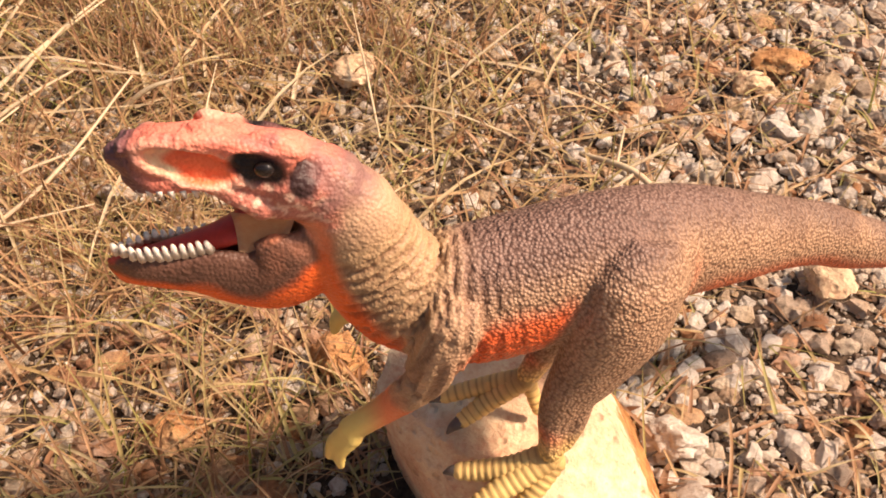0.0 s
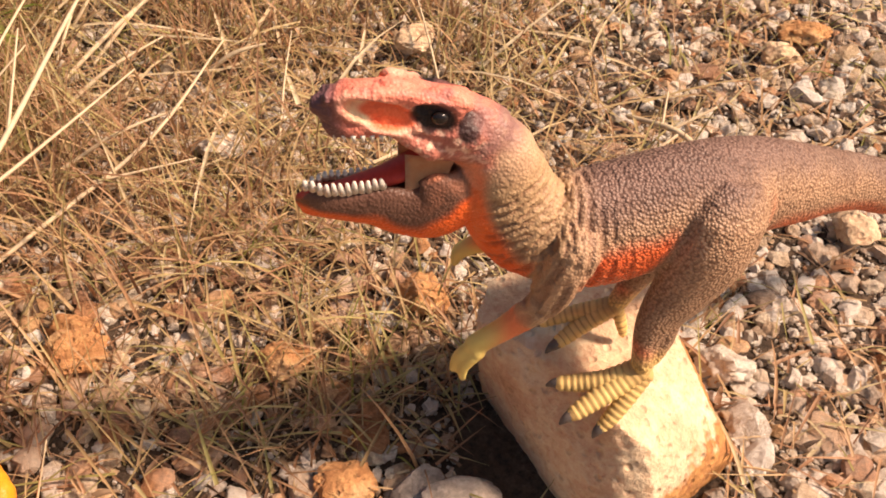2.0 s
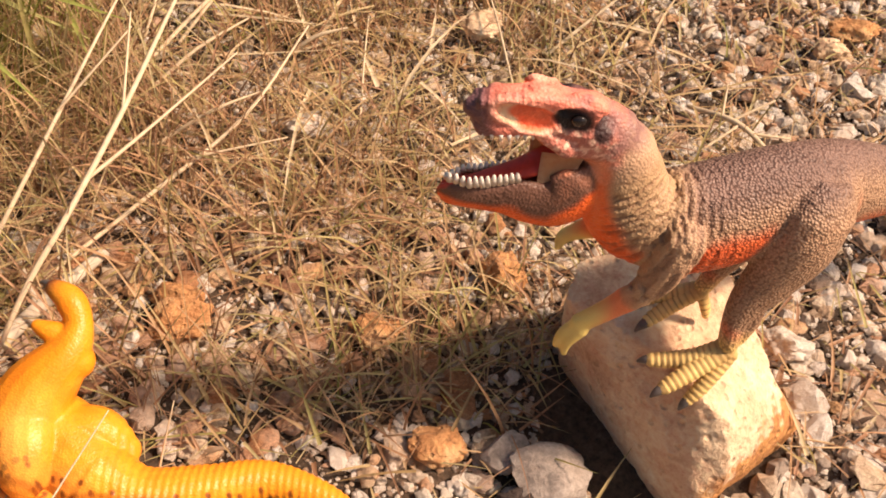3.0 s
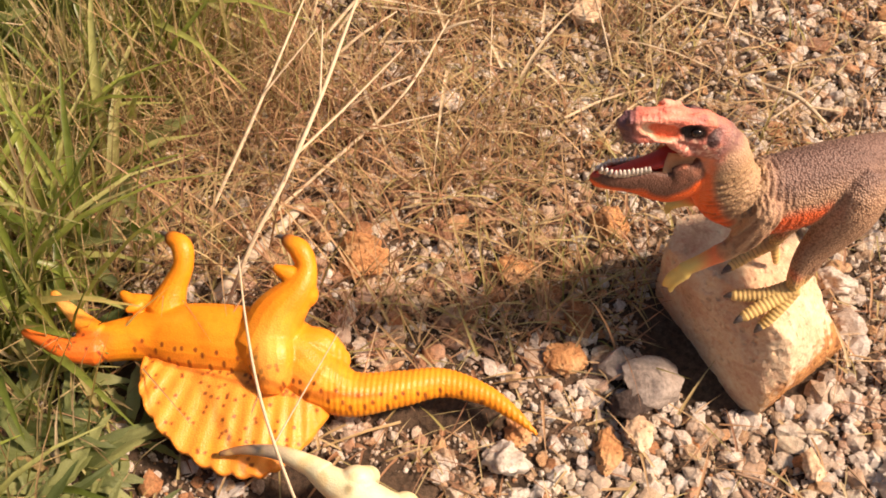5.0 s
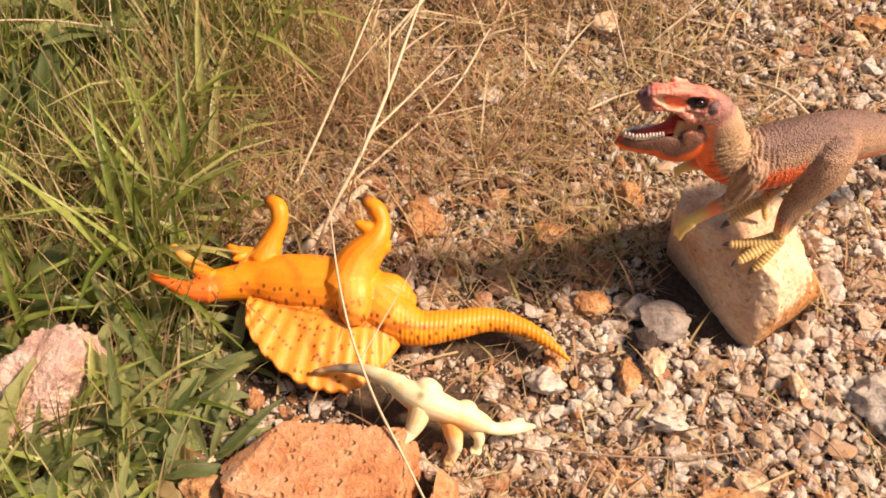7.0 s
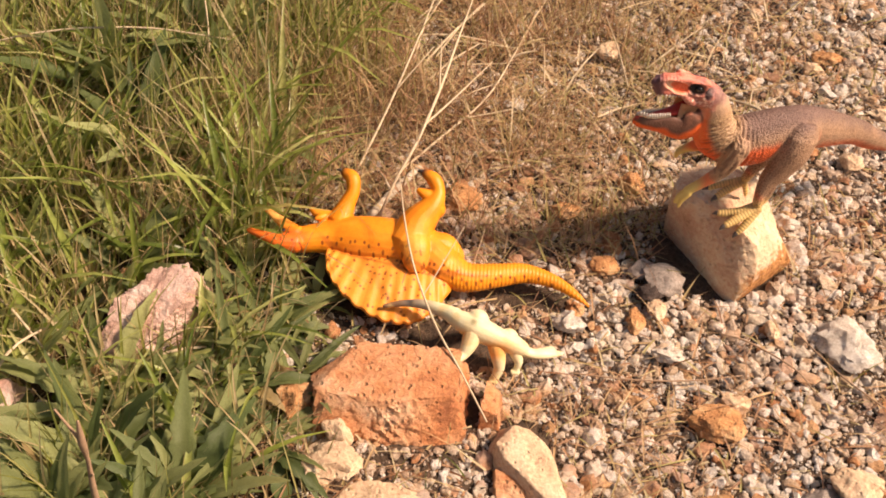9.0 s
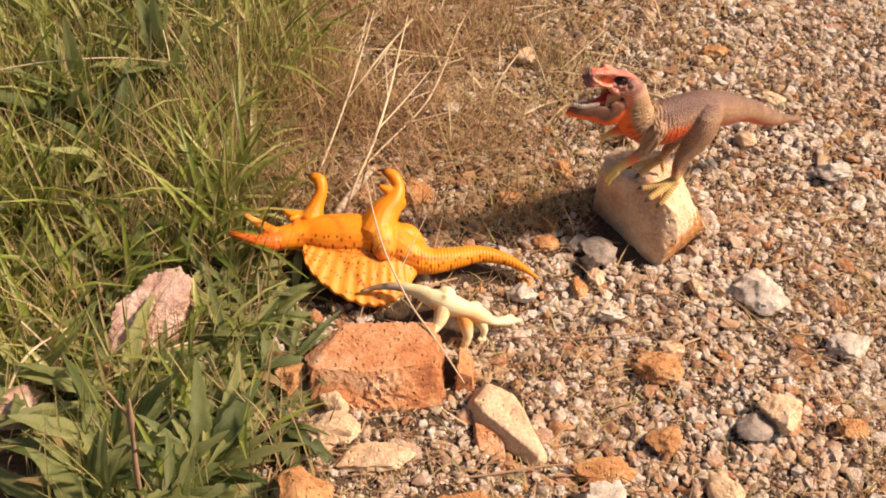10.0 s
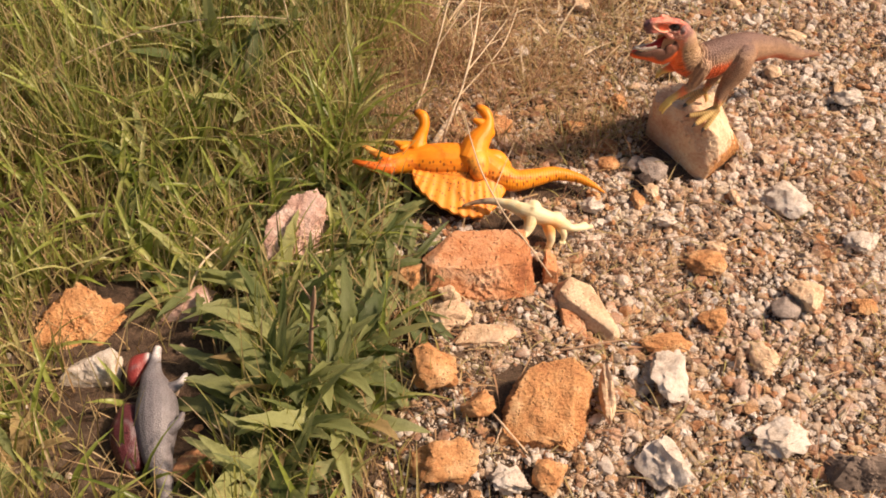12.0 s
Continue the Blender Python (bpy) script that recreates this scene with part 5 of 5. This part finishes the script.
stalk([(-35.0, 24.6, 3.2, 0.4), (-33.0, 28.4, 3.4, 0.46), (-30.6, 32.8, 3.2, 0.34)], [[(-33.0, 28.6, 3.6, 0.2), (-34.2, 30.4, 4.2, 0.12)]], plain("weathered_stick", (0.5, 0.43, 0.33), 0.85, 150), "thick weathered grey stick behind an orange toy", "dry_stick")
stalk([(-31.0, 22.4, 12.4, 0.05), (-30.0, 18.6, 10.2, 0.08), (-28.6, 14.8, 8.2, 0.1), (-26.2, 10.4, 6.2, 0.1), (-23.6, 6.6, 5.2, 0.1), (-20.8, 2.6, 3.6, 0.07)], [[(-27.6, 12.8, 7.2, 0.06), (-26.4, 15.4, 8.2, 0.05), (-24.6, 19.4, 9.6, 0.03)]], M_STRAW, "thin dry stalk arching over a toy and a red block")
stalk([(-24.2, 17.6, 1.0, 0.06), (-23.6, 19.6, 4.0, 0.06), (-22.8, 21.6, 7.0, 0.03)], [], M_STRAW, "thin upright dry stalk beside an orange tail")
stalk([(-49.6, -12.0, 2.4, 0.3), (-49.2, -11.7, 7.0, 0.2), (-48.8, -11.9, 11.0, 0.28), (-48.3, -11.4, 16.0, 0.18), (-47.9, -11.6, 19.0, 0.3), (-47.6, -11.4, 21.5, 0.1)], [[(-48.6, -11.6, 14.0, 0.15), (-47.6, -12.4, 16.0, 0.1)], [(-48.0, -11.5, 19.0, 0.14), (-49.2, -11.0, 22.0, 0.08)]], M_TWIG, "brown woody weed stem standing among leaves", "weed_stem")
stalk([(-56.0, -27.0, 1.0, 0.14), (-56.4, -20.0, 3.4, 0.15), (-54.2, -13.4, 4.8, 0.1)], [[(-56.4, -20.0, 3.4, 0.12), (-60.2, -16.6, 4.0, 0.06)], [(-55.8, -18.0, 4.0, 0.1), (-56.8, -13.0, 5.4, 0.05)], [(-56.2, -19.4, 3.6, 0.09), (-52.6, -16.0, 4.0, 0.05)]], M_STRAW, "pale branching dry stalk beside a grey toy")
stalk([(3.4, 50.6, 0.7, 0.16), (6.2, 48.4, 1.6, 0.2), (8.2, 46.2, 1.3, 0.14)], [[(6.0, 48.6, 1.6, 0.12), (8.6, 49.8, 2.4, 0.08)], [(6.4, 48.2, 1.6, 0.12), (4.0, 46.4, 0.9, 0.08)], [(7.0, 47.6, 1.5, 0.12), (9.6, 47.4, 1.4, 0.06)], [(5.4, 49.2, 1.4, 0.1), (5.8, 51.6, 2.0, 0.06)]], M_STRAW, "tangle of bleached dead roots on gravel")
stalk([(0.6, 16.6, 0.8, 0.09), (3.0, 15.8, 1.0, 0.1), (7.0, 13.2, 1.1, 0.08), (9.0, 10.6, 0.8, 0.05)], [[(3.4, 15.6, 1.0, 0.07), (2.4, 13.4, 0.8, 0.05)]], M_TWIG, "thin brown twig on gravel")
stalk([(-13.6, 10.4, 0.8, 0.07), (-8.0, 10.2, 1.0, 0.08), (-2.6, 10.8, 0.9, 0.08), (2.2, 12.0, 0.8, 0.05)], [], M_TWIG, "long thin twig across the gravel")
stalk([(7.6, 17.8, 0.8, 0.06), (11.6, 12.6, 1.1, 0.08), (17.0, 8.4, 0.9, 0.08), (22.0, 6.0, 0.8, 0.05)], [], M_TWIG, "long thin twig across the gravel")
stalk([(-28.0, -6.6, 0.9, 0.1), (-20.0, -6.4, 1.2, 0.12), (-10.0, -5.0, 1.1, 0.1), (-3.0, -7.6, 0.9, 0.06)], [[(-20.0, -6.4, 1.2, 0.08), (-17.0, -3.6, 1.6, 0.05)]], M_TWIG, "long dry twig lying among stones")
stalk([(-29.6, -14.0, 1.6, 0.14), (-28.0, -17.6, 3.6, 0.14), (-25.4, -20.2, 2.0, 0.1)], [[(-28.0, -17.4, 3.6, 0.09), (-29.4, -20.4, 2.2, 0.06)]], M_TAN, "pale root over a big orange stone")
stalk([(-87, 33.0, 9.0, 0.08), (-74.0, 38.0, 12.0, 0.11), (-62.0, 40.6, 12.4, 0.1), (-52.0, 41.6, 11.0, 0.05)], [[(-74, 38, 12, 0.06), (-70, 36, 14, 0.03)]], M_STRAW, "long pale dry stalk arching over green grass")
stalk([(-62.0, 62.0, 9.0, 0.07), (-58.0, 52.0, 13.0, 0.09), (-55.0, 44.0, 12.5, 0.08), (-54.0, 40.0, 10, 0.05)], [], M_STRAW, "long pale dry stalk arching over green grass")
stalk([(-66.0, 21.4, 3.0, 0.07), (-56.0, 22.2, 4.6, 0.09), (-49.0, 22.8, 4.8, 0.08), (-43.0, 22.2, 4.4, 0.05)], [], M_STRAW, "long grass stem lying across an orange toy's head")
for i, (a, b, r) in enumerate([((-33.0, 48.0, 3.0), (-26.1, 58.7, 5.4), 0.2), ((-31.0, 51.0, 3.2), (-26.2, 58.4, 5.8), 0.16), ((-31.8, 46.0, 3.2), (-26.1, 51.4, 5.2), 0.17), ((-23.6, 50.4, 3.0), (-19.5, 51.3, 5.0), 0.2), ((-30.0, 41.0, 3.4), (-23.3, 45.2, 5.0), 0.15),
                              ((-8.4, 51.1, 1.0), (-11.4, 60.8, 3.4), 0.1), ((-33.6, 54.6, 3.2), (-30.0, 60.6, 6.4), 0.15), ((-18.0, 45.3, 1.6), (-18.6, 54.4, 3.6), 0.1), ((-33.4, 51.0, 3.4), (-31.9, 58.6, 6.6), 0.14)]):
    mid = [(p + q) / 2 + (0, 0, 0.5)[k] for k, (p, q) in enumerate(zip(a, b))]
    stalk([(*a, r * 0.8), (*mid, r * 0.75), (*b, r * 0.35)], [], M_STRAW, "thick bleached grass stem leaning over dry grass")
for i, (a, b, h) in enumerate([((-50.6, -0.4), (-43.2, 6.8), 2.6), ((-49.6, -1.6), (-41.6, 5.6), 2.0), ((-56, 18), (-48, 12), 3.5), ((-40, 9), (-35, 14), 2.2), ((-37.5, 8.5), (-39, 2.6), 2.6), ((-70, 12), (-60, 4), 6), ((-66, -2), (-60, 8), 6), ((-52, 8), (-43, 3), 3.4), ((-48, -3), (-40, 4), 3.0), ((-55, 4), (-45, 8), 4.0), ((-46, 14), (-38, 8), 2.6), ((-53, -4), (-44, 1), 4.2), ((-42, 12), (-46, 2), 3.0), ((-59, 9), (-50, 3), 4.4)]):
    stalk([(a[0], a[1], 1.0, 0.13), ((a[0] + b[0]) / 2, (a[1] + b[1]) / 2, h, 0.15), (b[0], b[1], h * 0.8, 0.07)], [], M_STRAW, "pale dry stem lying on green leaves")


# ---- grass ----
def blades(name, base, turn, lean, long, wide, bow, material, label, category="grass"):
    """Many narrow tapered blades as one thing: turn is each one's heading, lean its angle from the ground, bow how far it sags."""
    n, levels = len(base), 5
    u = np.linspace(0, 1, levels)
    h = np.stack([np.cos(turn), np.sin(turn), np.zeros(n)], 1)
    s = np.stack([-np.sin(turn), np.cos(turn), np.zeros(n)], 1)
    twist = rng.uniform(-0.6, 0.6, n)
    verts = np.empty((n, levels, 3, 3))
    for k, w in enumerate(u):
        ang = lean - bow * w
        c = base + h * (long * w * np.cos(ang))[:, None] + np.array([0, 0, 1.0]) * (long * w * np.sin(ang))[:, None] + s * (0.12 * long * twist * w * w)[:, None]
        half = (wide * 0.5 * (1 - 0.92 * w ** 1.6))[:, None]
        up = np.array([0, 0, 1.0]) * (half * 0.5) - h * (half * 0.3)
        verts[:, k, 0], verts[:, k, 1], verts[:, k, 2] = c - s * half + up, c, c + s * half + up
    idx = np.arange(n * levels * 3).reshape(n, levels, 3)
    f = []
    for k in range(levels - 1):
        for j in (0, 1):
            f.append(np.stack([idx[:, k, j], idx[:, k, j + 1], idx[:, k + 1, j + 1], idx[:, k + 1, j]], 1))
    v = verts.reshape(-1, 3)
    me = bpy.data.meshes.new(name)
    me.from_pydata(v.tolist(), [], np.concatenate(f).tolist())
    me.materials.append(material)
    me.shade_smooth()
    return tagged(new(name, me), label, category, kind="stuff")


def clear_of(x, y, pad=0.0):
    """False where a toy or a big stone lies."""
    ok = np.ones(len(x), bool)
    for cx, cy, rx, ry in ((0.01, 0.272, 0.066, 0.055), (-0.34, 0.19, 0.065, 0.055), (-0.28, 0.2, 0.04, 0.03), (-0.43, 0.22, 0.035, 0.014), (-0.29, 0.048, 0.075, 0.047), (-0.23, 0.12, 0.06, 0.025), (-0.2, 0.19, 0.06, 0.014), (-0.51, 0.115, 0.04, 0.04), (-0.75, -0.02, 0.07, 0.05),
                           (-0.64, -0.15, 0.05, 0.09), (-0.235, -0.135, 0.06, 0.05), (-0.172, 0.008, 0.03, 0.04), (-0.72, -0.09, 0.04, 0.025)):
        ok &= ((x - cx) / (rx + pad)) ** 2 + ((y - cy) / (ry + pad)) ** 2 > 1
    return ok


def scatter(n, x0, x1, y0, y1, weight):
    x, y = rng.uniform(x0, x1, n), rng.uniform(y0, y1, n)
    rim = np.minimum(np.minimum(x - x0, x1 - x), np.minimum(y - y0, y1 - y))
    keep = (rng.random(n) < weight(x, y) * step(0.0, 0.07, rim)) & clear_of(x, y)
    x, y = x[keep], y[keep]
    return np.stack([x, y, np.array([ground_z(a, b) for a, b in zip(x, y)])], 1)


def patchy(x, y, scale, seed):
    return np.array([noise.noise(Vector((a * scale, b * scale, seed))) for a, b in zip(x, y)])


def shade(x, y):
    """Grass is thin where stones and a toy lie in the low green."""
    return 1 - 0.88 * step(-0.56, -0.6, x) * step(0.06, 0.0, y) * step(-0.8, -0.74, x)


def low(x, y, share):
    """Only a share of the grass stands among the low weeds beside the stones."""
    return np.where((y < 0.17) & (x > -0.6), share, np.where(y < 0.2, 0.6, 1.0))


def lay_grass():
    b = scatter(800, -0.62, -0.49, -0.42, 0.0, lambda x, y: np.clip(0.5 + 1.5 * patchy(x, y, 14, 41), 0, 1))
    n = len(b)
    blades("tall_grass", b, rng.uniform(0, 6.28, n), rng.uniform(1.3, 1.57, n), rng.uniform(0.08, 0.16, n), rng.uniform(0.0015, 0.0035, n), rng.uniform(0.0, 0.35, n), M_GREEN, "tall thin grass stems beside a grey toy")
    b = scatter(31720, -1.18, -0.3, -0.44, 0.98, lambda x, y: green_part(x, y) * np.clip(0.5 + 1.6 * patchy(x, y, 13, 1), 0.03, 1) * low(x, y, 0.3) * shade(x, y))
    n = len(b)
    tall = np.where(b[:, 1] > 0.2, 1.0, 0.65)
    blades("green_grass", b, rng.normal(0.9, 1.3, n), rng.uniform(1.12, 1.57, n), rng.uniform(0.05, 0.16, n) * tall, rng.uniform(0.0014, 0.0042, n), rng.uniform(0.0, 0.5, n), M_GREEN, "green and yellowing grass with long thin blades")
    b = scatter(11590, -1.18, -0.38, -0.44, 0.98, lambda x, y: green_part(x, y) * np.clip(0.55 + 1.8 * patchy(x, y, 8, 21), 0.05, 1) * low(x, y, 0.2) * shade(x, y))
    n = len(b)
    blades("broad_grass", b, rng.normal(0.9, 1.4, n), rng.uniform(1.1, 1.57, n), rng.uniform(0.06, 0.17, n) * np.where(b[:, 1] > 0.2, 1.0, 0.65), rng.uniform(0.005, 0.011, n), rng.uniform(0.2, 1.1, n), M_BROAD, "broad bright green grass leaves")
    b = scatter(18300, -1.18, -0.3, -0.44, 0.98, lambda x, y: green_part(x, y) * np.maximum(shade(x, y), 0.6) * low(x, y, 0.45))
    n = len(b)
    blades("withered_grass", b, rng.normal(0.9, 1.6, n), rng.uniform(0.5, 1.57, n), rng.uniform(0.05, 0.16, n) * np.where(b[:, 1] > 0.2, 1.0, 0.6), rng.uniform(0.0008, 0.0024, n), rng.uniform(0, 0.5, n), M_DRY, "thin withered stems among green grass")
    b = scatter(34000, -0.52, 0.3, 0.22, 0.95, lambda x, y: straw_part(x, y) * np.interp(x, [-0.5, -0.42, -0.25, 0.0, 0.25], [0.6, 1.0, 0.85, 0.36, 0.14]) * np.clip(0.6 + 1.5 * patchy(x, y, 11, 4), 0.05, 1))
    n = len(b)
    blades("dry_grass", b, rng.uniform(0, 6.28, n), rng.uniform(0.8, 1.57, n), rng.uniform(0.02, 0.085, n) * np.interp(b[:, 0], [-0.45, -0.25, 0], [1.5, 1.05, 0.7]), 0.0007 + 0.0017 * rng.random(n) ** 2, rng.uniform(0, 0.9, n), M_DRYRED, "short dry reddish grass standing in tufts")
    b = scatter(8500, -0.5, 0.4, 0.04, 0.95, lambda x, y: straw_part(x, y) * np.clip(0.45 + 1.5 * patchy(x, y, 9, 8), 0.04, 1) * np.interp(y, [0.05, 0.25, 0.32, 1.2], [0.35, 0.6, 1.0, 0.8]) * np.interp(x, [0.0, 0.2], [1.0, 0.35]))
    n = len(b)
    b[:, 2] += rng.uniform(0.002, 0.018, n)
    blades("straw_litter", b, rng.uniform(0, 6.28, n), rng.uniform(-0.05, 0.5, n), rng.uniform(0.02, 0.1, n), 0.0007 + 0.0015 * rng.random(n) ** 2, rng.uniform(0, 0.5, n), M_DRY, "dry straw lying in a loose mat", "straw")
    b = scatter(230, -0.5, 0.3, 0.36, 0.95, lambda x, y: straw_part(x, y) * np.interp(x, [-0.45, -0.2, 0.1], [1.0, 0.8, 0.25]))
    n = len(b)
    b[:, 2] += rng.uniform(0.006, 0.02, n)
    blades("thick_straw", b, rng.normal(0.9, 0.9, n), rng.uniform(0.0, 0.7, n), rng.uniform(0.04, 0.13, n), rng.uniform(0.0018, 0.0034, n), rng.uniform(0, 0.5, n), M_PALE, "thick bleached straws lying on dry grass", "straw")
    b = scatter(25000, -0.48, 0.58, -0.42, 0.98, lambda x, y: np.clip(0.45 + 1.1 * patchy(x, y, 6, 12), 0.06, 1))
    n = len(b)
    b[:, 2] += rng.uniform(0.003, 0.011, n)
    blades("straw_bits", b, rng.uniform(0, 6.28, n), rng.uniform(-0.05, 0.6, n), rng.uniform(0.008, 0.05, n), 0.0006 + 0.0018 * rng.random(n) ** 2, rng.uniform(0, 0.7, n), M_DRYRED, "scattered bits of straw on gravel", "straw")
    b = scatter(20000, -0.5, 0.58, -0.42, 0.98, lambda x, y: np.clip(0.4 + 1.5 * patchy(x, y, 8, 51), 0.08, 1))
    n = len(b)
    b[:, 2] += rng.uniform(0.001, 0.007, n)
    blades("leaf_litter", b, rng.uniform(0, 6.28, n), rng.uniform(-0.1, 0.7, n), rng.uniform(0.004, 0.016, n), rng.uniform(0.0012, 0.0038, n), rng.uniform(0, 1.2, n), M_LITTER, "small curled bits of dead brown leaves on gravel", "litter")
    b = scatter(6500, -0.5, 0.58, -0.42, 0.98, lambda x, y: np.clip(0.1 + 1.6 * patchy(x, y, 9, 31), 0.0, 1) * np.interp(straw_part(x, y), [0, 1], [0.3, 1.0]))
    n = len(b)
    blades("sparse_grass", b, rng.uniform(0, 6.28, n), rng.uniform(0.5, 1.5, n), rng.uniform(0.012, 0.05, n), rng.uniform(0.0009, 0.002, n), rng.uniform(0.1, 1.0, n), M_GREEN, "thin sparse grass sprouting from gravel")

    # the grass and straw go on, ever thinner, round the place
    b = scatter(38000, -2.2, 1.7, -1.3, 2.4, lambda x, y: step(1.25, 0.3, np.hypot((x + 0.3) / 1.1, (y - 0.35) / 1.1)) * (1 - inner(x, y)) * np.interp(x, [-1, -0.5, -0.2, 0.5], [1, 0.8, 0.4, 0.25]))
    n = len(b)
    green = b[:, 0] < -0.42 + 0.1 * np.sin(b[:, 1] * 7)
    for name, pick, mat, words in (("outer_grass", green, M_GREEN, "thinning green grass round the place"), ("outer_straw", ~green, M_DRYRED, "thinning dry grass round the place")):
        m = int(pick.sum())
        blades(name, b[pick], rng.uniform(0, 6.28, m), rng.uniform(0.4, 1.5, m), rng.uniform(0.03, 0.12, m), rng.uniform(0.0015, 0.005, m), rng.uniform(0.1, 0.9, m), mat, words)


def inner(x, y):
    """1 where the dense planting already stands."""
    return ((x > -1.12) & (x < 0.5) & (y > -0.38) & (y < 0.92)).astype(float)


lay_grass()


# ---- gravel ----
def gravel_place(n, lo, hi, seed, pad, power=4.0):
    r = np.random.default_rng(seed)
    n = int(n * 1.35)
    x, y = r.uniform(-0.62, 0.62, n), r.uniform(-0.44, 1.0, n)
    rim = np.minimum(np.minimum(x + 0.62, 0.62 - x), np.minimum(y + 0.44, 1.0 - y))
    w = np.interp(straw_part(x, y), [0, 1], [1.0, 0.8]) * (1 - 0.85 * green_part(x, y))
    keep = (r.random(n) < w * step(0.0, 0.13, rim)) & clear_of(x, y, pad)
    x, y = x[keep], y[keep]
    size = lo + (hi - lo) * r.random(len(x)) ** power
    size *= np.interp(straw_part(x, y), [0, 1], [1.0, 0.8])
    return x, y, size, r


def joined_stones(name, variants, faces, x, y, size, r, material, label, sink=0.25):
    k = r.integers(len(variants), size=len(x))
    m = len(variants[0])
    V = np.array(variants)[k]
    V = V * (size[:, None, None] * np.stack([r.uniform(0.75, 1.35, len(x)), r.uniform(0.75, 1.2, len(x)), r.uniform(0.55, 0.95, len(x))], 1)[:, None, :])
    a, t = r.uniform(0, 6.28, len(x)), r.uniform(-0.5, 0.5, len(x))
    ca, sa, ct, st = np.cos(a)[:, None], np.sin(a)[:, None], np.cos(t)[:, None], np.sin(t)[:, None]
    X, Y, Z = V[..., 0], V[..., 1], V[..., 2]
    Y, Z = Y * ct - Z * st, Y * st + Z * ct
    X, Y = X * ca - Y * sa, X * sa + Y * ca
    gz = np.array([ground_z(p, q) for p, q in zip(x, y)])
    P = np.stack([X + x[:, None], Y + y[:, None], Z + (gz + size * sink)[:, None]], -1).reshape(-1, 3)
    F = (np.array(faces)[None] + (np.arange(len(x)) * m)[:, None, None]).reshape(-1, 3)
    me = bpy.data.meshes.new(name)
    me.from_pydata(P.tolist(), [], F.tolist())
    me.materials.append(material)
    return tagged(new(name, me), label, "gravel", kind="stuff")


def lay_gravel():
    f1, f2 = ([tuple(q) for q in DIRS[k][1]] for k in (1, 2))
    chips = [chip(100 + i, 2, 11, 0.32)[0] for i in range(18)]
    x, y, size, r = gravel_place(82000, 0.0012, 0.0076, 3, 0.002, 6.0)
    # the stones beside the toys are single pieces of the ground
    near = np.argsort(np.hypot(x + 0.02, (y - 0.12) * 0.8) - 14 * size)[:300]
    rest = np.setdiff1d(np.arange(len(x)), near)
    big, small = rest[size[rest] > 0.0031], rest[size[rest] <= 0.0031]
    joined_stones("gravel", chips, f2, x[big], y[big], size[big], r, M_GRIT, "pale, tan and rust-brown angular gravel")
    joined_stones("fine_gravel", [chip(400 + i, 1, 7, 0.0)[0] for i in range(10)], f1, x[small], y[small], size[small] * 1.15, r, M_GRIT, "fine pale and brown gravel")
    meshes = [mesh_from("pebble", chip(200 + i, 2, 11, 0.3)[0], DIRS[2][1], M_PEBBLE) for i in range(12)]
    for i in near:
        o = new("pebble", meshes[int(r.integers(12))])
        o.parent = ground
        s = size[i]
        o.matrix_local = pose(x[i], y[i], ground_z(x[i], y[i]) + s * 0.25, r.uniform(-25, 25), r.uniform(-25, 25), r.uniform(0, 360)) @ Matrix.Diagonal((s * r.uniform(0.8, 1.35), s, s * r.uniform(0.55, 0.95), 1))
    x, y, size, r = gravel_place(950, 0.0045, 0.0105, 31, 0.004)
    joined_stones("coarse_gravel", [chip(700 + i, 2, 9, 0.3)[0] for i in range(12)], f2, x, y, size, r, M_GRIT, "scattered coarse pale and ochre stones on gravel", 0.3)
    r3 = np.random.default_rng(23)
    ox, oy = r3.uniform(-1.4, 1.7, 26000), r3.uniform(-1.2, 2.2, 26000)
    ok = ~((ox > -0.55) & (ox < 0.52) & (oy > -0.34) & (oy < 0.9)) & (r3.random(26000) < step(1.3, 0.35, np.hypot((ox - 0.1) / 1.2, (oy - 0.35) / 1.2)) * np.interp(ox, [-0.7, -0.3], [0.15, 1]))
    ox, oy = ox[ok], oy[ok]
    joined_stones("outer_gravel", [chip(600 + i, 1, 7, 0.0)[0] for i in range(10)], f1, ox, oy, 0.0025 + 0.006 * r3.random(len(ox)) ** 2, r3, M_GRIT, "thinning pale gravel round the place")
    d0 = [chip(300 + i, 1, 6, 0.0)[0] for i in range(8)]
    x, y, size, r = gravel_place(75000, 0.0007, 0.0024, 5, 0.0)
    joined_stones("grit", d0, f1, x, y, size, r, M_CLODS, "fine brown grit and crumbs between the stones", 0.6)
    x, y, size, r = gravel_place(900, 0.004, 0.011, 9, 0.0)
    r2 = np.random.default_rng(17)
    ax, ay = r2.uniform(-0.36, -0.08, 190), r2.uniform(0.215, 0.4, 190)
    ok = clear_of(ax, ay)
    bx, by = r2.normal(0.0, 0.13, 260), r2.normal(-0.09, 0.11, 260)
    ax, ay = np.concatenate([ax, bx]), np.concatenate([ay, by])
    ok = clear_of(ax, ay) & (ax > -0.4) & (ay > -0.34)
    x, y, size = np.concatenate([x, ax[ok]]), np.concatenate([y, ay[ok]]), np.concatenate([size, r2.uniform(0.003, 0.0085, ok.sum())])
    joined_stones("rusty_flakes", [chip(500 + i, 2, 9, 0.25)[0] * np.array((1, 1, 0.6)) for i in range(8)], f2, x, y, size, r, M_FLAKE, "flat rust-orange stone flakes on the ground", 0.5)


lay_gravel()
